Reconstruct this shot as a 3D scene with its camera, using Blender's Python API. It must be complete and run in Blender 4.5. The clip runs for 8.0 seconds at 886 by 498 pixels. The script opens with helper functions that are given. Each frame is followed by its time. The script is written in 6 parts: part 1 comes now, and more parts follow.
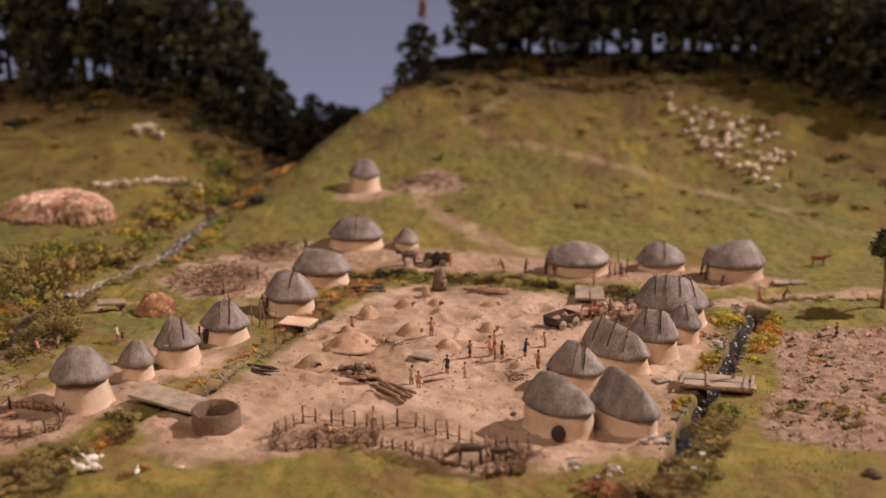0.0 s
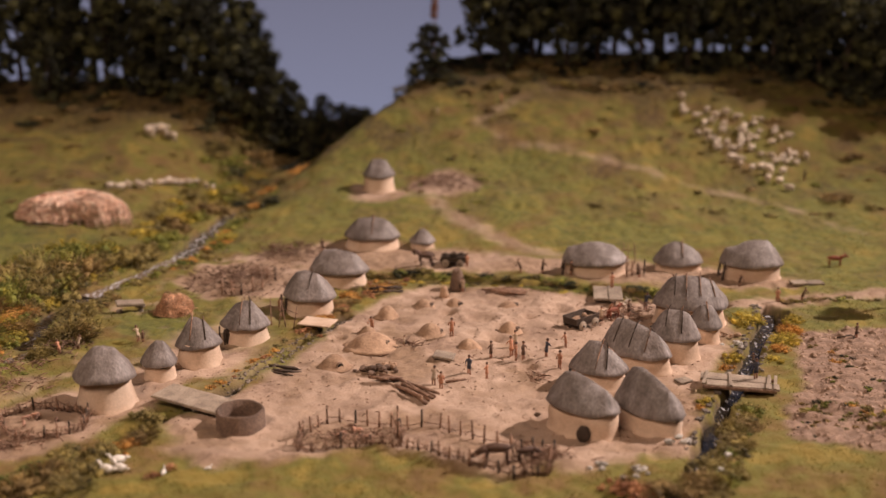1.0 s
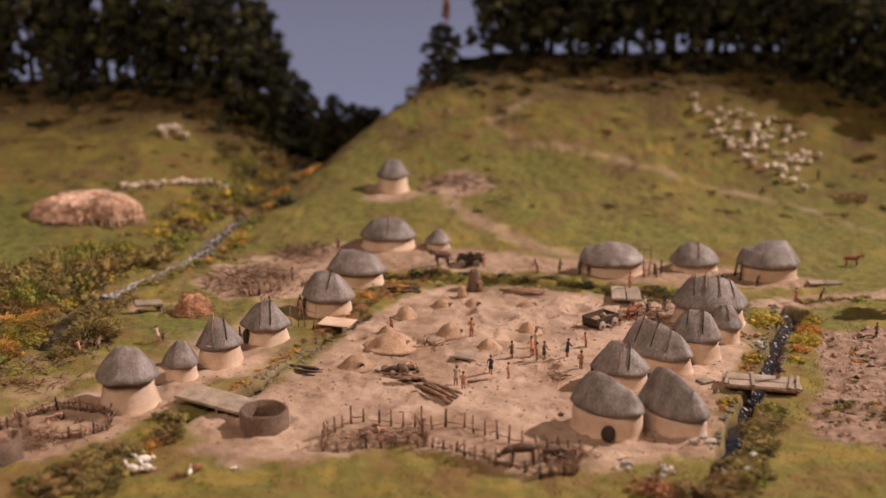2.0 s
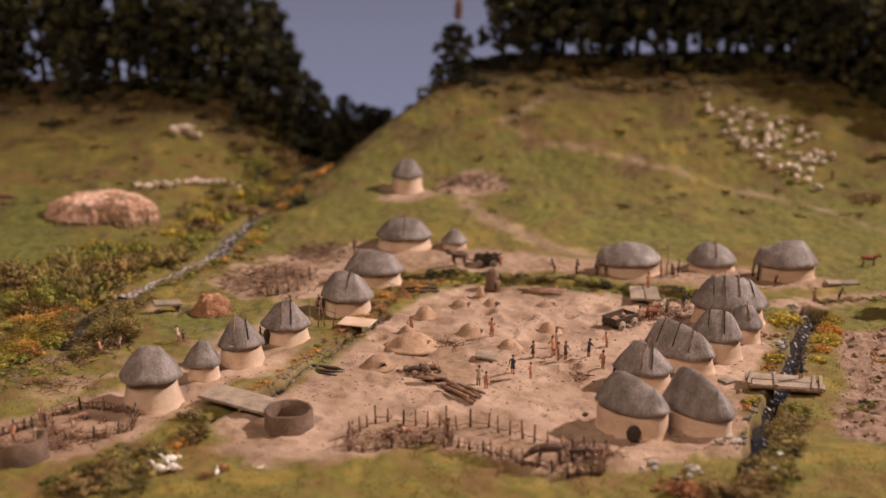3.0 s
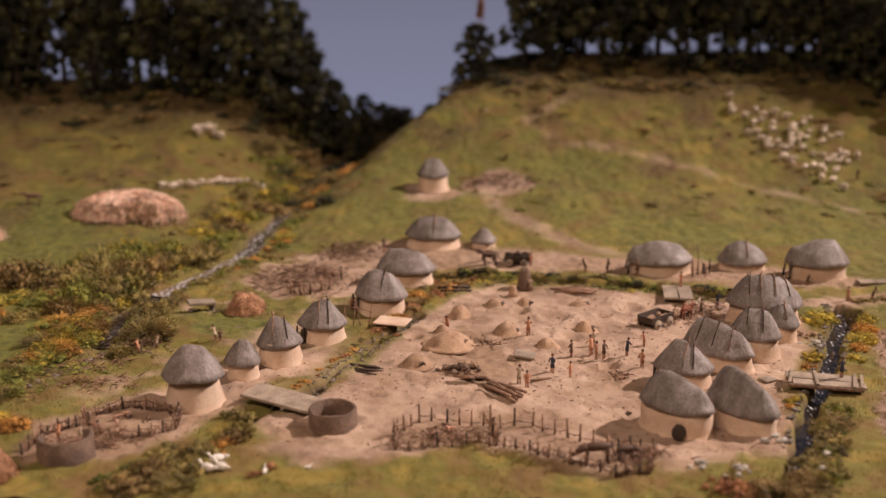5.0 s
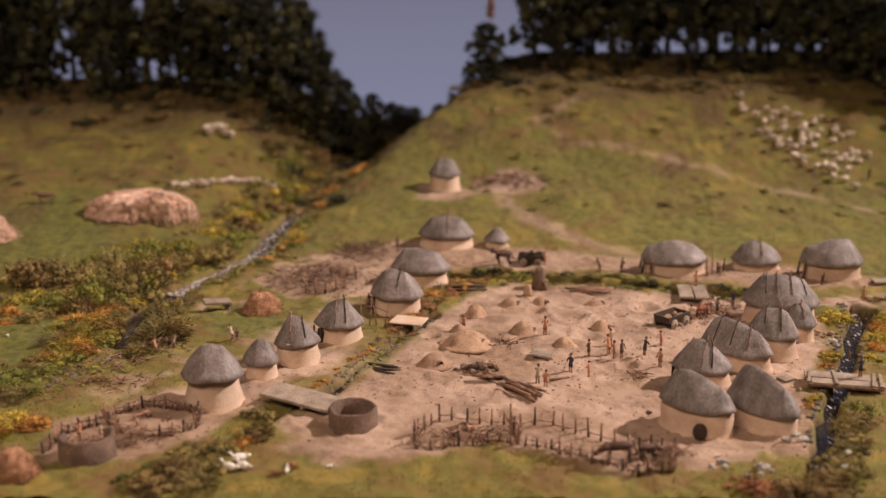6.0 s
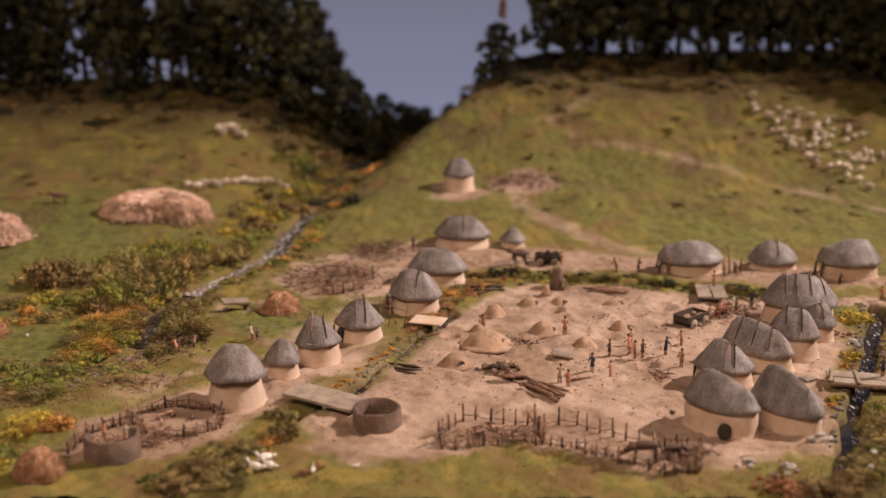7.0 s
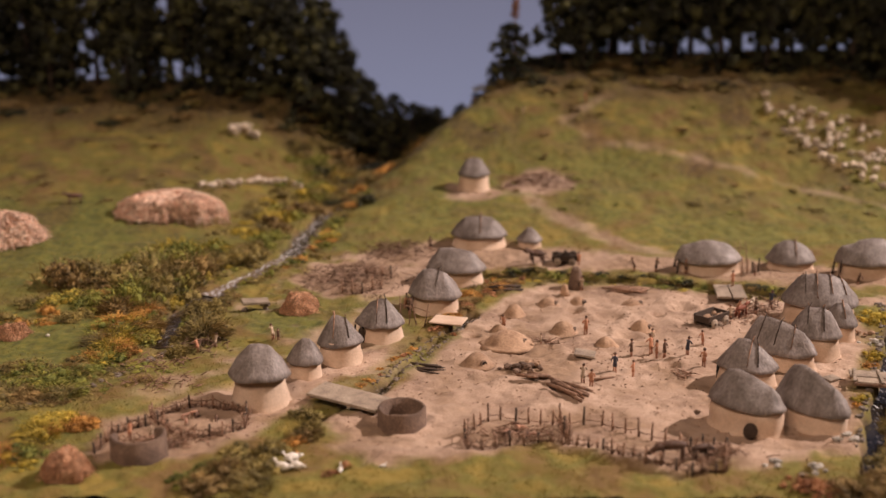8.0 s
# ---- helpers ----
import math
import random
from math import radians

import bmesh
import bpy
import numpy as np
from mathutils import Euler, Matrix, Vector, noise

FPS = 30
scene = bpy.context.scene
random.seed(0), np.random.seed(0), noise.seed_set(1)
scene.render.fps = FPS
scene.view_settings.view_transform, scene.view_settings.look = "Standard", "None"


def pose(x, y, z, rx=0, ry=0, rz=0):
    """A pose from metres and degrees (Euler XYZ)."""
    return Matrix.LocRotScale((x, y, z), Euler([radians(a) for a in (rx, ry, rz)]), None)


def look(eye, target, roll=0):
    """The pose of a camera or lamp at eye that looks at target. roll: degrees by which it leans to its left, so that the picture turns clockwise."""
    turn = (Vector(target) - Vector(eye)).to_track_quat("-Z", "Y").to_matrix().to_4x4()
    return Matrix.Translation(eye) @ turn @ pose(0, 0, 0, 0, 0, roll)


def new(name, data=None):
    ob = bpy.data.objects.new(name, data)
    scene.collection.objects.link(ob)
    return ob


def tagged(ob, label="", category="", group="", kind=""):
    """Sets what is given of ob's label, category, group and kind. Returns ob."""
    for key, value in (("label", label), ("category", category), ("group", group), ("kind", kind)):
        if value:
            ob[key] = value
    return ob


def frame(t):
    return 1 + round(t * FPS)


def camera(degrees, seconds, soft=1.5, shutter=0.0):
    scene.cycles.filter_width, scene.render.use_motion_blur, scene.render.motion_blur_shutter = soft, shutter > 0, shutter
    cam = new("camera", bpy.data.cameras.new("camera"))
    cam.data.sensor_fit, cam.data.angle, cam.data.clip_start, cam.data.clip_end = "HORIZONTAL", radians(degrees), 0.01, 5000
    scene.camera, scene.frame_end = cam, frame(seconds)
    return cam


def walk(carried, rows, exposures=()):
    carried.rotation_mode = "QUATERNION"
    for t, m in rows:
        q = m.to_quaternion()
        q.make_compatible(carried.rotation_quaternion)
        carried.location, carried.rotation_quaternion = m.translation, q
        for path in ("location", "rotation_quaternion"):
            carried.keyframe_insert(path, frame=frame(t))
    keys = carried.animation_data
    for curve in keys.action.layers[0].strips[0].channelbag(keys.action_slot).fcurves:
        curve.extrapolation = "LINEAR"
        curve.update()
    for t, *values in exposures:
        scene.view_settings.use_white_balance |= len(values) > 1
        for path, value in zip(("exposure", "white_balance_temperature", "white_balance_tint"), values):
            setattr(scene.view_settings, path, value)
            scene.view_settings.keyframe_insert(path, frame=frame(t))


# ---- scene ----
cam = camera(40.0, 8.0, 1.5)
METRES, EYE, TILT, LEAN, TURN = 0.163, 0.436, -15.7, 0.0, 0.0
ROWS = [
    (0.0, 0.0, 0.0, 0.0, -0.0, 0.0, -0.0),
    (0.5, -0.0625, -0.0001, -0.0015, -0.01, 0.03, 0.01),
    (1.0, -0.1311, -0.0, -0.0023, -0.01, 0.04, 0.03),
    (1.5, -0.1942, 0.0001, -0.0035, -0.01, 0.05, 0.04),
    (3.0, -0.3941, 0.0023, -0.0066, -0.04, 0.07, 0.04),
    (3.5, -0.4582, 0.0025, -0.0089, -0.05, 0.08, 0.03),
    (4.0, -0.5258, 0.0033, -0.0101, -0.05, 0.07, 0.03),
    (4.5, -0.5794, 0.0036, -0.0107, -0.05, 0.07, 0.03),
    (6.0, -0.7395, 0.0056, -0.0155, -0.06, 0.06, 0.04),
    (6.5, -0.8002, 0.0062, -0.0166, -0.07, 0.06, 0.03),
    (7.0, -0.8686, 0.0066, -0.0176, -0.07, 0.07, 0.04),
    (7.5, -0.9314, 0.0075, -0.0191, -0.06, 0.08, 0.05),
    (8.0, -0.9997, 0.0083, -0.0208, -0.05, 0.09, 0.06),
]
walk(cam, [(t, pose(0, 0, EYE, TILT, LEAN, TURN) @ pose(METRES * x, METRES * y, METRES * z, 90 + pitch, roll, yaw)) for t, x, y, z, yaw, pitch, roll in ROWS])
cam.data.dof.use_dof = True
cam.data.dof.focus_distance = 1.21
cam.data.dof.aperture_fstop = 3.8

# ---- light: a gallery spot from behind on one side, an added soft fill from the front, a dim room ----
world = bpy.data.worlds.new("gallery")
scene.world = world
world.use_nodes = True
world.node_tree.nodes["Background"].inputs[0].default_value = (0.7, 0.66, 0.62, 1)
world.node_tree.nodes["Background"].inputs[1].default_value = 0.018


def lamp(name, kind, eye, target, watts, colour):
    data = bpy.data.lights.new(name, kind)
    data.energy, data.color = watts, colour
    ob = new(name, data)
    ob.matrix_world = look(eye, target)
    return data


spot = lamp("gallery_spot", "SPOT", (3.55, 2.18, 3.0), (-0.42, 1.14, 0.0), 1530, (1.0, 0.80, 0.72))
spot.spot_size, spot.spot_blend, spot.shadow_soft_size = radians(31.5), 1.0, 0.068
# unseen area lamp, added to brighten the hut fronts
top = lamp("ceiling_light", "AREA", (-0.9, -0.5, 2.1), (-0.1, 1.25, 0.0), 42, (1.0, 0.72, 0.555))
top.shape, top.size, top.size_y = "RECTANGLE", 1.6, 0.8

CM = 0.01
rng = random.Random(7)
nrng = np.random.default_rng(11)


# ---- materials ----
def material(name, stops, scale, rough=0.9, bump=0.3, fine=900.0, spread=0.25, metallic=0.0, detail_mix=0.35, dist=0.0015, stretch=1.0, leafy=0.0):
    """Colour ramp over coarse noise, darkened and lightened by a fine grain, with a bump of both scales."""
    m = bpy.data.materials.new(name)
    m.use_nodes = True
    nt = m.node_tree
    b = nt.nodes["Principled BSDF"]
    tc = nt.nodes.new("ShaderNodeTexCoord")
    info = nt.nodes.new("ShaderNodeObjectInfo")
    shift = nt.nodes.new("ShaderNodeVectorMath")
    shift.operation = "ADD"
    mp = nt.nodes.new("ShaderNodeMapping")
    mp.inputs["Scale"].default_value = (1, 1, stretch)
    nt.links.new(tc.outputs["Object"], mp.inputs["Vector"])
    nt.links.new(mp.outputs[0], shift.inputs[0])
    nt.links.new(info.outputs["Random"], shift.inputs[1])
    n1 = nt.nodes.new("ShaderNodeTexNoise")
    n1.inputs["Scale"].default_value, n1.inputs["Detail"].default_value = scale, 5
    n2 = nt.nodes.new("ShaderNodeTexNoise")
    n2.inputs["Scale"].default_value, n2.inputs["Detail"].default_value = fine, 3
    for n in (n1, n2):
        nt.links.new(shift.outputs[0], n.inputs["Vector"])
    ramp = nt.nodes.new("ShaderNodeValToRGB")
    el = ramp.color_ramp.elements
    while len(el) < len(stops):
        el.new(0.5)
    for i, c in enumerate(stops):
        el[i].position = 0.3 + 0.4 * i / max(1, len(stops) - 1)
        el[i].color = (*c, 1)
    if leafy:
        geo = nt.nodes.new("ShaderNodeNewGeometry")
        blend = nt.nodes.new("ShaderNodeMix")
        blend.inputs["Factor"].default_value = leafy
        nt.links.new(n1.outputs["Fac"], blend.inputs["A"])
        nt.links.new(geo.outputs["Random Per Island"], blend.inputs["B"])
        nt.links.new(blend.outputs["Result"], ramp.inputs[0])
    else:
        nt.links.new(n1.outputs["Fac"], ramp.inputs[0])
    grain = nt.nodes.new("ShaderNodeMapRange")
    grain.inputs["From Min"].default_value, grain.inputs["From Max"].default_value = 0.3, 0.7
    grain.inputs["To Min"].default_value, grain.inputs["To Max"].default_value = 1 - detail_mix, 1 + detail_mix
    nt.links.new(n2.outputs["Fac"], grain.inputs["Value"])
    vary = nt.nodes.new("ShaderNodeMapRange")
    vary.inputs["To Min"].default_value, vary.inputs["To Max"].default_value = 1 - spread, 1 + spread
    nt.links.new(info.outputs["Random"], vary.inputs["Value"])
    both = nt.nodes.new("ShaderNodeMath")
    both.operation = "MULTIPLY"
    nt.links.new(grain.outputs[0], both.inputs[0])
    nt.links.new(vary.outputs[0], both.inputs[1])
    mul = nt.nodes.new("ShaderNodeVectorMath")
    mul.operation = "SCALE"
    nt.links.new(ramp.outputs["Color"], mul.inputs[0])
    nt.links.new(both.outputs[0], mul.inputs["Scale"])
    nt.links.new(mul.outputs[0], b.inputs["Base Color"])
    b.inputs["Roughness"].default_value, b.inputs["Metallic"].default_value = rough, metallic
    bp = nt.nodes.new("ShaderNodeBump")
    bp.inputs["Strength"].default_value, bp.inputs["Distance"].default_value = bump, dist
    nt.links.new(n2.outputs["Fac"], bp.inputs["Height"])
    nt.links.new(bp.outputs[0], b.inputs["Normal"])
    return m


WALL = material("clay_daub", [(0.5, 0.345, 0.24), (0.61, 0.45, 0.33), (0.7, 0.54, 0.415)], 45, 0.85, 0.15, 500, 0.07, detail_mix=0.08)
ROOF = material("grey_thatch", [(0.125, 0.1, 0.088), (0.19, 0.158, 0.143), (0.275, 0.24, 0.23)], 80, 0.6, 0.4, 480, 0.1, detail_mix=0.28, stretch=0.22)
TWIG = material("dry_wood", [(0.13, 0.075, 0.048), (0.25, 0.145, 0.095), (0.40, 0.25, 0.17)], 200, 0.85, 0.4, 1500, 0.3)
DARKWOOD = material("dark_wood", [(0.04, 0.026, 0.018), (0.075, 0.05, 0.035)], 150, 0.85, 0.4, 1500, 0.25)
PLANK = material("weathered_plank", [(0.20, 0.155, 0.12), (0.29, 0.23, 0.175), (0.36, 0.29, 0.22)], 80, 0.85, 0.4, 900, 0.15)
CLAYDARK = material("dark_clay", [(0.085, 0.055, 0.04), (0.145, 0.093, 0.066), (0.21, 0.14, 0.1)], 60, 0.9, 0.4, 800, 0.1)
MOUND = material("kiln_clay", [(0.25, 0.155, 0.10), (0.37, 0.24, 0.155), (0.45, 0.305, 0.205)], 90, 0.95, 0.4, 500, 0.14, detail_mix=0.18)
CLOD = material("earth_clods", [(0.22, 0.145, 0.10), (0.33, 0.22, 0.155), (0.42, 0.3, 0.21)], 40, 0.95, 0.3, 700, 0.0)
# near-black that paints the shade inside kiln mouths and one doorway
HOLLOW_BLACK = material("hollow_black", [(0.012, 0.011, 0.011), (0.03, 0.026, 0.024)], 200, 0.95, 0.2)
HAY = material("hay", [(0.42, 0.2, 0.105), (0.6, 0.32, 0.18), (0.7, 0.42, 0.26)], 120, 0.95, 1.0, 600, 0.1, detail_mix=0.45, dist=0.004)
STRAW = material("pale_straw", [(0.58, 0.33, 0.22), (0.8, 0.52, 0.38), (0.9, 0.7, 0.55)], 30, 0.95, 0.8, 200, 0.08, detail_mix=0.3, dist=0.006, leafy=0.5)
DARKSTONE = material("grey_stone", [(0.13, 0.10, 0.078), (0.25, 0.205, 0.165)], 150, 0.7, 0.4, 900, 0.25)
STONE = material("pale_stone", [(0.36, 0.34, 0.31), (0.5, 0.47, 0.43)], 150, 0.8, 0.4, 900, 0.25)
FLEECE = material("cream_fleece", [(0.5, 0.41, 0.33), (0.7, 0.6, 0.48)], 200, 0.95, 0.4, 1500, 0.18)
WHITE = material("white_paint", [(0.66, 0.62, 0.56), (0.76, 0.72, 0.66)], 200, 0.7, 0.1, 900, 0.08, detail_mix=0.1)
HIDE = material("brown_hide", [(0.07, 0.035, 0.022), (0.12, 0.06, 0.035)], 150, 0.7, 0.2, 900, 0.3)
REDHIDE = material("red_hide", [(0.22, 0.06, 0.03), (0.30, 0.09, 0.045)], 150, 0.7, 0.2, 900, 0.1)
SKIN = material("painted_terracotta", [(0.36, 0.19, 0.13), (0.5, 0.29, 0.2)], 300, 0.7, 0.1, 900, 0.25, detail_mix=0.2)
CLOTHS = [
    material("ochre_paint", [(0.42, 0.17, 0.095), (0.52, 0.28, 0.17)], 300, 0.8, 0.1, 900, 0.2),
    material("dark_blue_paint", [(0.035, 0.035, 0.05), (0.06, 0.06, 0.08)], 300, 0.8, 0.1, 900, 0.2),
    material("brown_paint", [(0.10, 0.055, 0.035), (0.15, 0.085, 0.055)], 300, 0.8, 0.1, 900, 0.2),
    material("buff_paint", [(0.42, 0.31, 0.22), (0.52, 0.4, 0.29)], 300, 0.8, 0.1, 900, 0.2),
]
LEAVES = {
    "green": material("green_foliage", [(0.06, 0.075, 0.016), (0.16, 0.17, 0.03), (0.31, 0.28, 0.05)], 60, 0.9, 0.3, 900, 0.25, leafy=0.3),
    "olive": material("olive_foliage", [(0.065, 0.052, 0.02), (0.18, 0.14, 0.042), (0.33, 0.255, 0.075)], 60, 0.9, 0.3, 900, 0.25, leafy=0.3),
    "yellow": material("yellow_foliage", [(0.14, 0.12, 0.02), (0.36, 0.28, 0.036), (0.56, 0.4, 0.06)], 60, 0.9, 0.3, 900, 0.2, leafy=0.3),
    "ochre": material("ochre_foliage", [(0.17, 0.08, 0.02), (0.42, 0.2, 0.04), (0.6, 0.33, 0.08)], 60, 0.9, 0.3, 900, 0.2, leafy=0.3),
    "rust": material("rust_foliage", [(0.13, 0.055, 0.028), (0.32, 0.14, 0.06), (0.46, 0.24, 0.12)], 60, 0.9, 0.3, 900, 0.2, leafy=0.3),
    "brown": material("brown_scrub", [(0.07, 0.045, 0.017), (0.2, 0.132, 0.046), (0.37, 0.25, 0.09)], 60, 0.9, 0.3, 900, 0.25, leafy=0.3),
    # the olive stop paints lit patches into the near-black crowns
    "dark": material("dark_foliage_lit_patches", [(0.006, 0.006, 0.004), (0.02, 0.021, 0.009), (0.135, 0.13, 0.045)], 22, 0.9, 0.3, 700, 0.2, leafy=0.25),
}


# ---- mesh helpers: everything is drawn in centimetres and turned into metres once ----
class Shape:
    def __init__(self):
        self.v, self.f = [], []

    def add(self, verts, faces, m=None):
        k = len(self.v)
        if m is None:
            self.v.extend(tuple(p) for p in verts)
        else:
            self.v.extend(tuple(m @ Vector(p)) for p in verts)
        self.f.extend(tuple(i + k for i in f) for f in faces)
        return self

    def loft(self, rings, cap=True, m=None):
        n = len(rings[0])
        verts = [p for r in rings for p in r]
        faces = []
        for a in range(len(rings) - 1):
            for i in range(n):
                j = (i + 1) % n
                faces.append((a * n + i, a * n + j, (a + 1) * n + j, (a + 1) * n + i))
        if cap:
            faces.append(tuple(range(n - 1, -1, -1)))
            faces.append(tuple((len(rings) - 1) * n + i for i in range(n)))
        return self.add(verts, faces, m)

    def tube(self, points, radii, sides=6):
        pts = [Vector(p) for p in points]
        if not hasattr(radii, "__len__"):
            radii = [radii] * len(pts)
        rings = []
        for i, p in enumerate(pts):
            d = (pts[min(i + 1, len(pts) - 1)] - pts[max(i - 1, 0)]).normalized()
            a = d.orthogonal().normalized()
            b = d.cross(a)
            rings.append([p + radii[i] * (math.cos(2 * math.pi * k / sides) * a + math.sin(2 * math.pi * k / sides) * b) for k in range(sides)])
        return self.loft(rings)

    def box(self, sx, sy, sz, m=None, chamfer=0.08):
        c = min(sx, sy, sz) * chamfer
        rings = []
        for z, s in ((0, c), (c, 0), (sz - c, 0), (sz, c)):
            x, y = sx / 2 - s, sy / 2 - s
            rings.append([(-x, -y, z), (x, -y, z), (x, y, z), (-x, y, z)])
        return self.loft(rings, True, m)

    def blob(self, centre, radii, rough=0.12, rows=7, cols=10, seed=0.0, freq=1.0, m=None):
        rings = []
        for a in range(rows + 1):
            th = math.pi * (0.02 + 0.96 * a / rows)
            ring = []
            for b in range(cols):
                ph = 2 * math.pi * b / cols
                d = Vector((math.sin(th) * math.cos(ph), math.sin(th) * math.sin(ph), -math.cos(th)))
                k = 1 + rough * noise.noise(d * 1.7 * freq + Vector((seed, seed * 0.7, 3.1)))
                ring.append((centre[0] + radii[0] * d.x * k, centre[1] + radii[1] * d.y * k, centre[2] + radii[2] * d.z * k))
            rings.append(ring)
        return self.loft(rings, True, m)


def mesh(name, shape, mat, smooth=True):
    me = bpy.data.meshes.new(name)
    me.from_pydata([(x * CM, y * CM, z * CM) for x, y, z in shape.v], [], shape.f)
    me.materials.append(mat)
    if smooth:
        me.polygons.foreach_set("use_smooth", [True] * len(me.polygons))
    me.update()
    return me


def thing(name, x, y, z=0.0, turn=0.0, data=None, label="", category="", group="", kind=""):
    ob = new(name, data)
    ob.matrix_basis = pose(x * CM, y * CM, z * CM, 0, 0, turn)
    return tagged(ob, label, category, group, kind)


def part(name, shape, mat, parent, label="", smooth=True):
    ob = new(name, mesh(name, shape, mat, smooth))
    ob.parent = parent
    return tagged(ob, label)


# ---- plan of the terrain, in centimetres ----
HILL_RIGHT = [(147, 0), (158, .9), (168, 2.2), (177.5, 3.6), (186, 6), (193, 8.8), (201, 11.6), (212, 14.6), (224, 17.3), (230, 17.6), (240, 14), (256, 4), (300, 0)]
HILL_LEFT = [(150, 0), (162, .8), (171, 1.8), (180, 3.2), (193, 5.6), (207, 8), (216, 11), (224, 13.0), (229, 12.5), (240, 8), (254, 0), (300, 0)]
RAVINE = [(120, -45), (150, -42), (165, -39), (184, -35), (210, -26), (235, -19), (300, -10)]
RIVER = [(-19, 240), (-27, 211), (-30.5, 192), (-32.6, 177), (-35.3, 163), (-36.2, 153), (-40.2, 143.5), (-43.6, 136), (-45.6, 127), (-45.2, 119), (-48, 112), (-52, 106), (-60, 100), (-75, 92), (-90, 88)]
DITCH_LEFT = [(-13, 128), (-15.5, 122), (-18, 116.4), (-20, 112), (-22, 106.4), (-25.3, 101.5), (-29.5, 96), (-33, 90), (-36.5, 82.6)]
DITCH_BACK = [(-16, 142), (-6.4, 142.5), (0.5, 141.6), (7.3, 140), (13.8, 138), (22.5, 134.8), (30, 131.5)]
DITCH_RIGHT = [(34.5, 131), (33.4, 127), (31, 120.5), (27.6, 112.2), (24.6, 105.2), (21.8, 98.7), (19.2, 92), (16.5, 86), (15.0, 82.6)]
YARD = [(-26.7, 97.5), (-24.3, 101.4), (-21, 106.4), (-15.4, 119.7), (-10.3, 132.8), (-3, 139.5), (7.4, 138.5), (22.2, 132.2), (29.5, 128), (29.5, 122), (25.4, 113.9), (22.4, 105.2), (19.8, 97.5), (17.7, 92.9), (13.6, 91.3), (6.9, 89), (2.3, 87.8), (-1.3, 89.4), (-4.4, 92), (-7.7, 93.4), (-11.9, 92.4), (-15.9, 90.2), (-21.4, 90.2), (-24.6, 92.9)]
BACK_STRIP = [(-32.3, 149.4), (-24.3, 155), (-13.8, 157), (-4.1, 154), (12.5, 151.5), (32.9, 147), (40, 143.5), (41, 138.5), (30, 137.5), (14, 140.5), (7.7, 143.3), (-2.8, 144.6), (-11.9, 144)]
PEN_DIRT = [(-45, 90), (-45.5, 98.4), (-41.6, 102.7), (-37.2, 106.7), (-33, 110.4), (-30, 117.5), (-21, 117.5), (-23.6, 111.9), (-27, 107), (-29.4, 100.5), (-32.2, 95.9), (-36.8, 91.6)]
BRUSH_PEN = [(-34.4, 140.5), (-33.1, 148), (-26.8, 150), (-16, 147), (-17, 137), (-22.3, 135), (-29.1, 133.8)]
FIELD = [(35.4, 122.8), (41, 123.8), (60, 123), (60, 92), (33.6, 92.9), (27.4, 96.2), (28.8, 102.4), (31.9, 106.4)]
PATH_LOW = [(-9, 174.8), (-4, 172.6), (0.5, 165), (3.5, 159.9), (5.7, 156.9), (12.2, 151)]
PATH_HIGH = [(21.1, 210), (14, 206.7), (8.1, 201), (3.3, 196.4), (8.6, 191.3), (22.4, 185.3), (35.2, 178.1), (46, 170.4), (51.8, 162), (70, 151)]
CAUSEWAY = [(26, 132.5), (33, 133.2), (44, 136.5), (56, 138), (56, 135.5), (44, 134), (36, 131.3), (29, 130)]
HUT_PADS = [(-11.7, 174.5, 4.0), (-2, 177.5, 5.0)]
PITS = [(2.3, 127, 1.9), (10.7, 130.3, 1.7), (11.6, 124.3, 1.3), (3.2, 120.3, 1.7), (6.2, 112.6, 1.2), (-1.5, 129, 1.2), (7.5, 127.5, 1.0), (-13.2, 120.5, 1.1)]


NOISE_TABLES = {}


def vnoise(x, y, cell, seed):
    """Smooth value noise of the plan, -1 to 1."""
    if seed not in NOISE_TABLES:
        NOISE_TABLES[seed] = np.random.default_rng(seed).uniform(-1, 1, (256, 256))
    table = NOISE_TABLES[seed]
    u, v = np.asarray(x) / cell + 1000.0, np.asarray(y) / cell + 1000.0
    i, j = np.floor(u).astype(int), np.floor(v).astype(int)
    a, b = u - i, v - j
    a, b = a * a * (3 - 2 * a), b * b * (3 - 2 * b)
    i0, j0, i1, j1 = i % 256, j % 256, (i + 1) % 256, (j + 1) % 256
    return (table[i0, j0] * (1 - a) + table[i1, j0] * a) * (1 - b) + (table[i0, j1] * (1 - a) + table[i1, j1] * a) * b


def step(a, b, v):
    t = np.clip((v - a) / (b - a), 0, 1)
    return t * t * (3 - 2 * t)


def knots(v, table):
    return np.interp(v, [p[0] for p in table], [p[1] for p in table])


def line_distance(x, y, line):
    best = np.full(np.shape(x), 1e9)
    for (ax, ay), (bx, by) in zip(line, line[1:]):
        dx, dy = bx - ax, by - ay
        t = np.clip(((x - ax) * dx + (y - ay) * dy) / (dx * dx + dy * dy), 0, 1)
        best = np.minimum(best, np.hypot(x - ax - t * dx, y - ay - t * dy))
    return best


def zone(x, y, ring):
    """Signed distance to a closed outline, positive inside."""
    inside = np.zeros(np.shape(x), bool)
    for (ax, ay), (bx, by) in zip(ring, ring[1:] + ring[:1]):
        if ay != by:
            inside ^= ((ay > y) != (by > y)) & (x < (bx - ax) * (y - ay) / (by - ay) + ax)
    d = line_distance(x, y, ring + ring[:1])
    return np.where(inside, d, -d)


